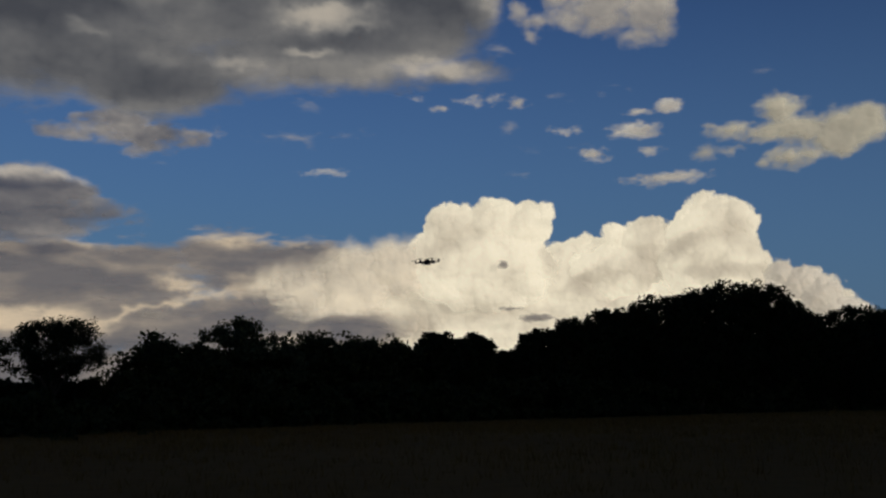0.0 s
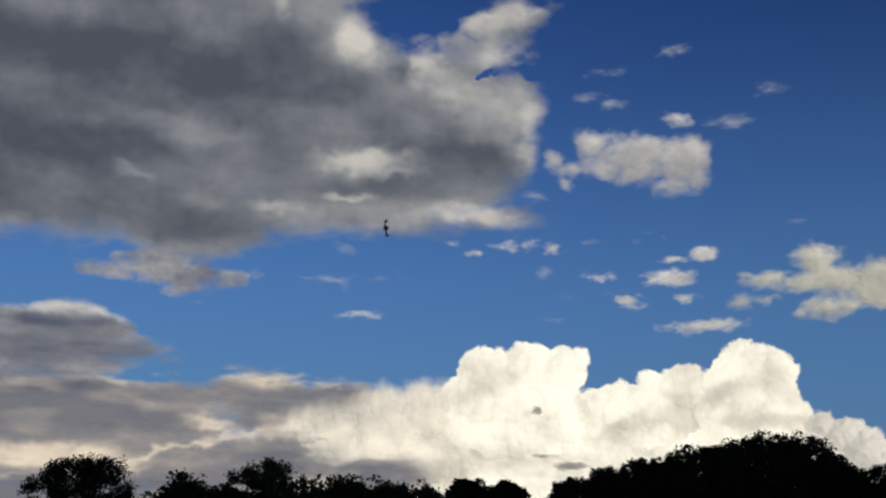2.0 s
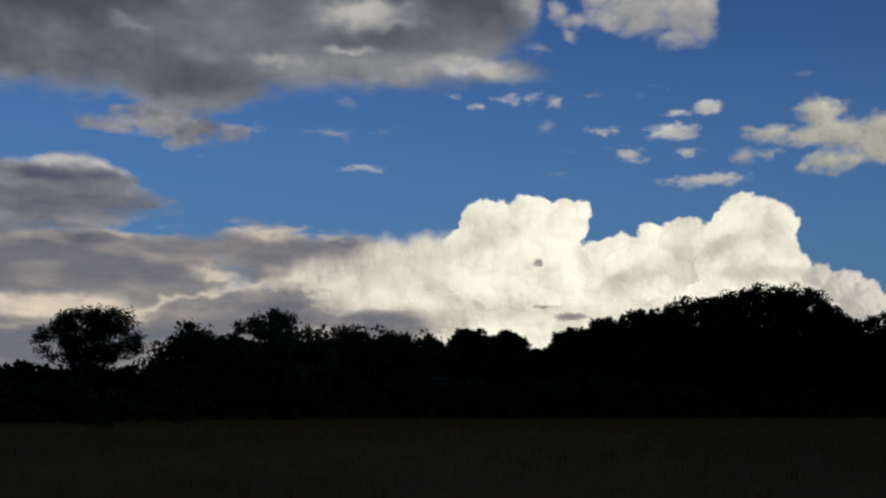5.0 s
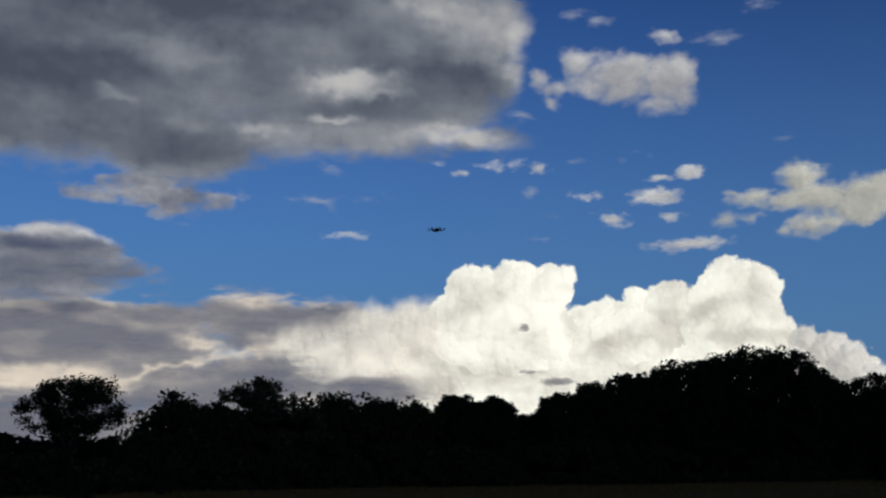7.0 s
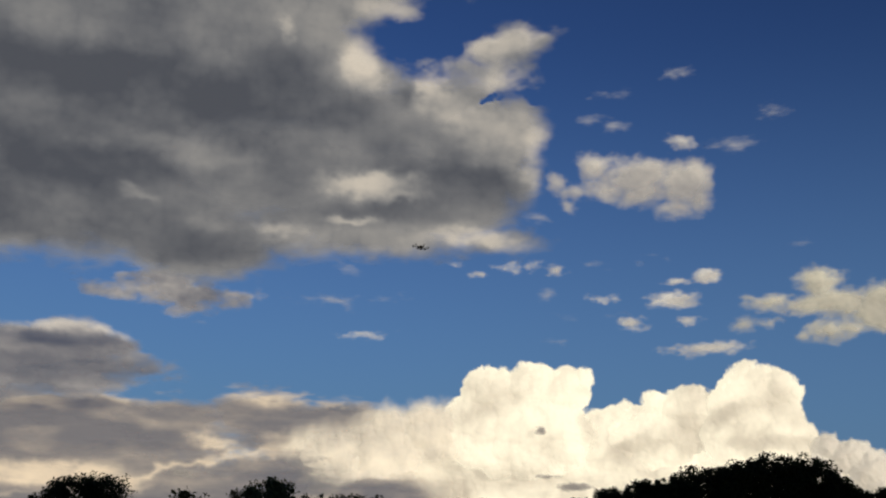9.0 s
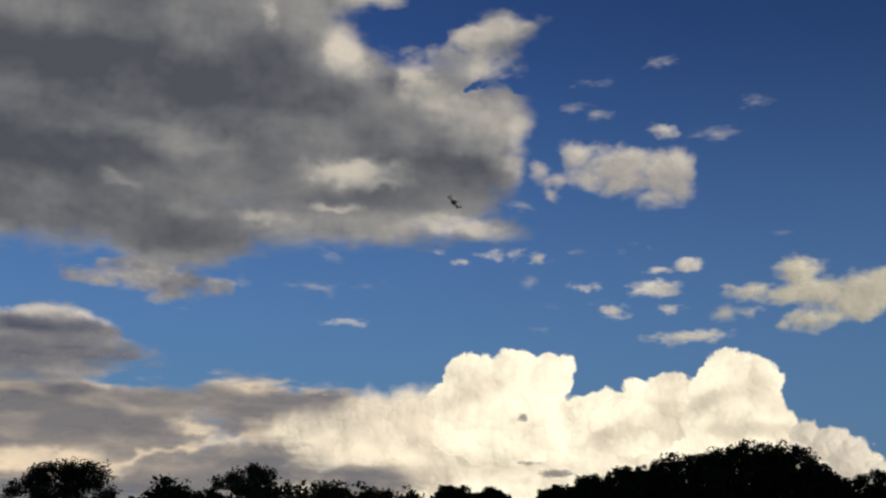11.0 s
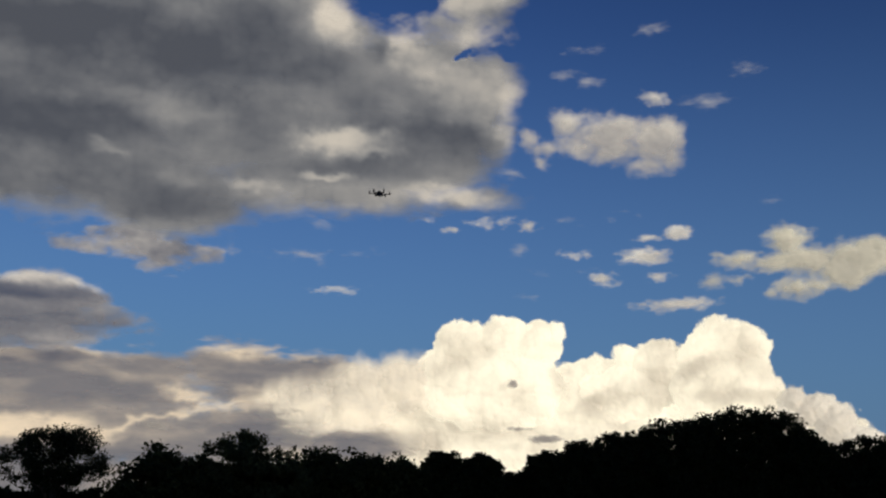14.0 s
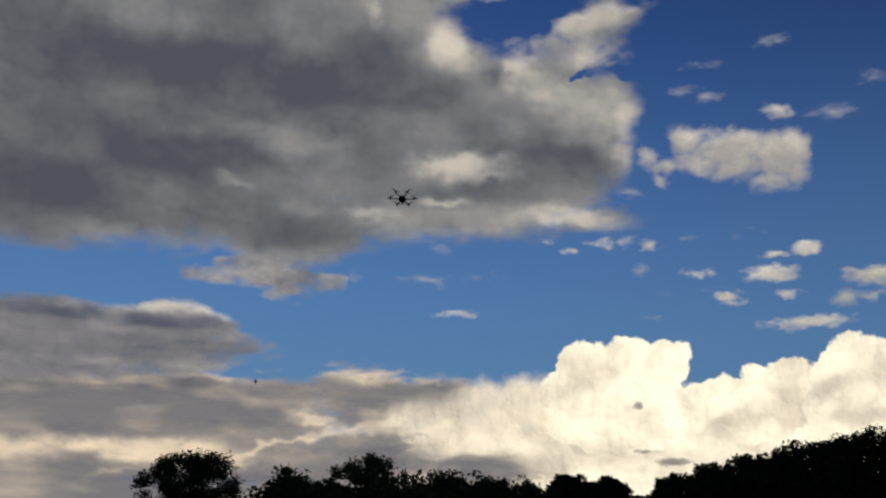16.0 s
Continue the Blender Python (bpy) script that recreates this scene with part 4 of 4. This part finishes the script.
def hexacopter():
    thing = tagged(new("hexacopter"), "black six-armed camera drone tumbling in flight over the meadow", "drone")
    part("lower_plate", bevelled_box(0.2, 0.26, 0.012, (0, 0, -0.03), 0.004), M_CARBON, thing)
    part("upper_plate", bevelled_box(0.18, 0.23, 0.012, (0, 0, 0.016), 0.004), M_CARBON, thing)
    part("canopy", bevelled_box(0.17, 0.2, 0.07, (0, 0.005, 0.057), 0.02, 0.7), M_PLASTIC, thing, "black moulded canopy")
    part("battery", bevelled_box(0.12, 0.22, 0.05, (0, -0.02, -0.061), 0.01), M_BATTERY, thing, "wrapped flight battery")
    gimbal = part("gimbal", bevelled_box(0.07, 0.06, 0.05, (0, 0.15, -0.05), 0.012), M_PLASTIC, thing, "small camera pod")
    part("lens", rod([(0, 0.175, -0.05), (0, 0.195, -0.05)], [0.02, 0.018], 12), M_LENS, gimbal)
    for sx in (-1, 1):
        for sy in (-1, 1):
            part("spacer", rod([(0.075 * sx, 0.1 * sy, -0.025), (0.075 * sx, 0.1 * sy, 0.012)], [0.007, 0.007], 6), M_METAL, thing)
        leg = part("landing_leg", rod([(0.06 * sx, 0, -0.035), (0.085 * sx, 0, -0.06), (0.095 * sx, 0, -0.082)], [0.01, 0.009, 0.009]), M_CARBON, thing)
        part("skid", rod([(0.095 * sx, -0.1, -0.08), (0.095 * sx, 0.1, -0.08)], [0.009, 0.009]), M_PLASTIC, leg)
    part("antenna", rod([(0.03, -0.11, 0.02), (0.045, -0.14, 0.08)], [0.004, 0.003], 6), M_PLASTIC, thing)
    props = []
    for k in range(6):
        w = radians(60 * k)
        c, s = math.cos(w), math.sin(w)
        arm = part("arm", rod([(0.06 * c, 0.06 * s, -0.008), (0.2 * c, 0.2 * s, -0.008), (0.37 * c, 0.37 * s, -0.004)], [0.02, 0.018, 0.016]), M_CARBON, thing)
        part("clamp", bevelled_box(0.06, 0.06, 0.045, (0.085 * c, 0.085 * s, -0.008), 0.005), M_PLASTIC, arm)
        part("motor", rod([(0.37 * c, 0.37 * s, -0.03), (0.37 * c, 0.37 * s, -0.015), (0.37 * c, 0.37 * s, 0.055), (0.37 * c, 0.37 * s, 0.065)], [0.02, 0.03, 0.026, 0.014], 12), M_METAL, arm)
        bm = bmesh.new()
        for sgn in (-1, 1):
            span = [(0.012, 0.012), (0.045, 0.021), (0.1, 0.018), (0.15, 0.009)]
            up, lo = [], []
            for r, half in span:
                tw = 0.006 * (1 - r / 0.16)
                up.append([bm.verts.new((sgn * r, sgn * half, tw + 0.002)), bm.verts.new((sgn * r, -sgn * half, -tw + 0.002))])
                lo.append([bm.verts.new((sgn * r, sgn * half, tw - 0.002)), bm.verts.new((sgn * r, -sgn * half, -tw - 0.002))])
            for i in range(3):
                bm.faces.new((up[i][0], up[i][1], up[i + 1][1], up[i + 1][0]))
                bm.faces.new((lo[i][0], lo[i + 1][0], lo[i + 1][1], lo[i][1]))
                for j in (0, 1):
                    bm.faces.new((up[i][j], up[i + 1][j], lo[i + 1][j], lo[i][j]))
            bm.faces.new((up[3][0], up[3][1], lo[3][1], lo[3][0]))
        v, f = tube([(0, 0, -0.006), (0, 0, 0.008)], [0.013, 0.009], 10)
        vs = [bm.verts.new(p) for p in v]
        for q in f:
            bm.faces.new([vs[i] for i in q])
        pr = part("propeller", bm, M_PLASTIC, thing, "thin two-bladed propeller")
        props.append((pr, (0.37 * c, 0.37 * s, 0.07), 1 if k % 2 else -1))
    return thing, props


drone, propellers = hexacopter()


def insect():
    thing = tagged(new("insect"), "small dark flying insect passing close by", "insect")
    part("body", rod([(0, -0.0045, 0), (0, -0.002, 0), (0, 0.001, 0.0003), (0, 0.003, 0), (0, 0.0045, 0)], [0.0004, 0.0013, 0.0015, 0.0011, 0.0007], 8), M_PLASTIC, thing, smooth=True)
    for sx in (-1, 1):
        part("wing", rod([(0.001 * sx, 0.001, 0.001), (0.003 * sx, -0.001, 0.002), (0.0045 * sx, -0.003, 0.0025)], [0.0002, 0.0008, 0.0003], 4), M_PLASTIC, thing)
    return thing


fly = insect()

# seconds, place, roll about the line of sight, pitch
FLIGHT = [
    (0, -0.43, 33.12, 6.09, -3, 0),
    (0.1, -0.76, 34.56, 6.19, 2, 6),
    (0.2, -1.10, 35.32, 6.33, 13, 8),
    (0.3, -1.36, 36.10, 6.53, 12, 8),
    (0.4, -1.49, 36.06, 6.78, 6, 2),
    (0.5, -1.65, 36.86, 7.16, 4, 0),
    (0.6, -1.86, 37.68, 7.60, 10, -4),
    (0.7, -1.86, 37.59, 8.12, 5, -2),
    (0.8, -1.92, 38.41, 8.81, 10, -4),
    (0.9, -1.94, 38.31, 9.37, 8, -4),
    (1, -1.90, 39.16, 10.07, 8, -6),
    (1.1, -1.84, 40.01, 11.01, 4, -4),
    (1.2, -1.75, 39.86, 11.63, 5, 0),
    (1.3, -1.63, 39.70, 12.29, 2, 2),
    (1.4, -1.53, 40.56, 13.27, -22, -4),
    (1.5, -1.53, 41.43, 14.36, -64, 8),
    (1.6, -1.81, 42.36, 15.36, -100, 10),
    (1.7, -2.23, 41.06, 15.40, -145, 6),
    (1.8, -2.84, 42.16, 15.80, -188, 0),
    (1.9, -3.44, 43.46, 15.80, -240, 8),
    (2, -3.82, 43.62, 15.18, -272, 8),
    (2.1, -3.76, 43.86, 14.42, -315, 0),
    (2.2, -3.60, 44.07, 13.71, -343, -4),
    (2.3, -3.30, 44.25, 13.14, -361, -4),
    (2.4, -3.27, 44.37, 12.67, -362, 0),
    (2.5, -3.15, 44.47, 12.30, -360, 2),
    (2.6, -2.97, 44.53, 12.07, -360, 2),
    (2.7, -2.85, 44.57, 11.95, -359, 3),
    (2.8, -2.83, 44.56, 11.98, -358, 3),
    (2.9, -2.77, 45.87, 12.35, -334, 5),
    (3, -2.57, 45.87, 12.39, -285, 8),
    (3.1, -2.10, 45.89, 12.40, -248, 12),
    (3.2, -1.51, 45.99, 12.08, -200, 10),
    (3.3, -0.82, 46.16, 11.38, -160, 8),
    (3.4, -0.26, 46.36, 10.37, -112, 8),
    (3.5, -0.15, 46.57, 9.16, -70, 8),
    (3.6, -0.24, 46.75, 7.95, -22, 8),
    (3.7, -0.51, 48.32, 6.85, 8, 6),
    (3.8, -0.67, 48.41, 5.89, 17, 6),
    (3.9, -0.81, 48.47, 5.08, 14, 4),
    (4.1, -1.35, 48.56, 3.17, 6, 0),
    (4.5, -1.68, 50.09, 2.11, 0, 0),
    (5.2, -1.64, 50.07, 3.20, 0, 0),
    (5.8, -1.51, 48.35, 6.30, 0, 4),
    (6.3, -1.38, 48.10, 8.46, 3, 6),
    (6.4, -1.37, 48.05, 8.85, 2, 6),
    (6.5, -1.36, 47.93, 9.59, 2, 8),
    (6.6, -1.27, 47.85, 10.06, 2, 8),
    (6.7, -1.27, 47.76, 10.61, 2, 8),
    (6.8, -1.23, 47.63, 11.25, 3, 6),
    (6.9, -1.19, 47.51, 11.83, 2, 4),
    (7, -1.16, 48.88, 12.69, 0, 4),
    (7.2, -1.14, 48.63, 13.74, 2, 4),
    (7.4, -1.08, 49.91, 15.26, 2, 4),
    (7.6, -0.98, 49.58, 16.42, 4, -4),
    (7.8, -1.07, 49.21, 17.63, 2, 0),
    (8, -1.01, 50.50, 19.21, -12, -2),
    (8.1, -1.13, 50.35, 19.63, -48, 4),
    (8.2, -1.29, 50.14, 20.18, -90, 14),
    (8.3, -1.68, 49.95, 20.66, -124, 6),
    (8.4, -2.11, 48.25, 20.25, -176, 0),
    (8.5, -2.62, 48.32, 19.99, -220, 8),
    (8.6, -2.89, 48.40, 19.74, -262, 12),
    (8.7, -3.00, 48.59, 19.19, -302, 4),
    (8.8, -3.13, 48.87, 18.37, -336, -6),
    (8.9, -3.01, 49.13, 17.61, -353, -2),
    (9, -2.74, 47.81, 16.47, -351, 4),
    (9.1, -2.44, 47.92, 16.17, -355, 4),
    (9.2, -2.33, 47.94, 16.12, -357, 4),
    (9.6, -1.98, 47.94, 16.18, -360, 0),
    (10.2, -1.47, 46.31, 16.36, -360, 0),
    (10.8, -0.78, 44.69, 16.76, -340, 0),
    (11.1, -0.13, 44.58, 17.12, -300, 0),
    (11.3, 0.40, 44.51, 17.31, -245, 6),
    (11.4, 0.91, 44.51, 17.29, -192, 8),
    (11.5, 1.49, 44.59, 17.00, -146, 20),
    (11.6, 1.86, 44.80, 16.33, -92, 16),
    (11.7, 2.15, 45.03, 15.56, -60, 8),
    (11.8, 1.98, 44.01, 14.31, -38, 6),
    (11.9, 1.88, 44.25, 13.45, -22, 8),
    (12, 1.35, 43.20, 12.50, -17, 6),
    (12.2, 0.47, 42.29, 11.18, 8, 2),
    (12.4, -0.25, 41.35, 10.12, 4, 0),
    (12.6, -0.78, 40.40, 9.34, 2, 4),
    (12.8, -1.58, 39.37, 9.11, 16, 2),
    (13, -1.78, 39.37, 9.05, 6, -2),
    (13.2, -1.84, 38.35, 9.16, 3, 4),
    (13.4, -2.00, 37.27, 9.75, 5, -6),
    (13.6, -1.94, 36.18, 10.56, 4, -8),
    (13.8, -2.19, 36.73, 11.90, 2, 0),
    (14, -2.65, 36.86, 13.37, 3, 4),
    (14.2, -3.11, 35.77, 14.40, 4, 2),
    (14.3, -3.15, 35.19, 15.07, 6, 18),
    (14.4, -3.20, 34.58, 15.77, 6, 65),
    (14.5, -3.11, 34.06, 16.30, 6, 112),
    (14.6, -3.05, 33.93, 16.62, 4, 155),
    (14.7, -3.05, 33.91, 16.68, 4, 200),
    (14.8, -3.27, 33.96, 16.50, 2, 245),
    (14.9, -3.56, 34.04, 16.25, 0, 290),
    (15, -3.82, 34.12, 16.01, 3, 335),
    (15.1, -4.10, 33.55, 15.25, 4, 380),
    (15.2, -4.31, 32.31, 14.35, 2, 402),
    (15.3, -4.65, 32.39, 14.00, 0, 408),
    (15.4, -4.67, 31.90, 13.33, 2, 394),
    (15.5, -4.50, 31.44, 12.74, -1, 382),
    (15.6, -4.63, 31.49, 12.51, 8, 364),
    (15.7, -4.94, 31.50, 12.33, 10, 350),
    (15.8, -5.01, 30.92, 12.01, 6, 346),
    (15.9, -5.10, 30.90, 12.04, 7, 344),
    (16, -5.11, 30.29, 11.92, 3, 342),
]


def motions():
    rows = []
    for t, x, y, z, roll, pitch in FLIGHT:
        rows.append((t, pose(x, y, z, 0, 0, math.degrees(math.atan2(-x, y))) @ pose(0, 0, 0, 0, roll, 0) @ pose(0, 0, 0, pitch, 0, 0) @ pose(0, 0, 0, 0, 0, -6)))
    walk(drone, rows)
    walk(fly, [(0.0, pose(0.9, 1.2, 0.5, 0, 0, 40)), (15.2, pose(0.8, 1.3, 0.5, 0, 0, 50)), (15.5, pose(0.55, 1.55, 0.9, 20, 0, 55)),
               (15.8, pose(-0.262, 1.676, 1.807, 60, 0, 30)), (15.9, pose(-0.386, 1.645, 1.883, 60, 0, 30)), (16.0, pose(-0.497, 1.607, 1.944, 60, 0, 30))])
    for ob, at, way in propellers:
        walk(ob, [(0.1 * k, pose(*at, 0, 0, way * 83 * k)) for k in range(161)])
    # the clouds drift on the wind
    for ob, left_by, down_by in [(grey, 0.04, 0.48), (mid, 0.2, 0.3), (right, 0.2, 0.25)] + [(p, 0.12, 0.2) for p in puffs] + [(fringe, 0.04, 0.3)]:
        walk(ob, [(0.0, pose(0, 0, 0, down_by, 0, -left_by)), (15.0, pose(0, 0, 0)), (16.0, pose(0, 0, 0, -down_by / 15, 0, left_by / 15))])


motions()
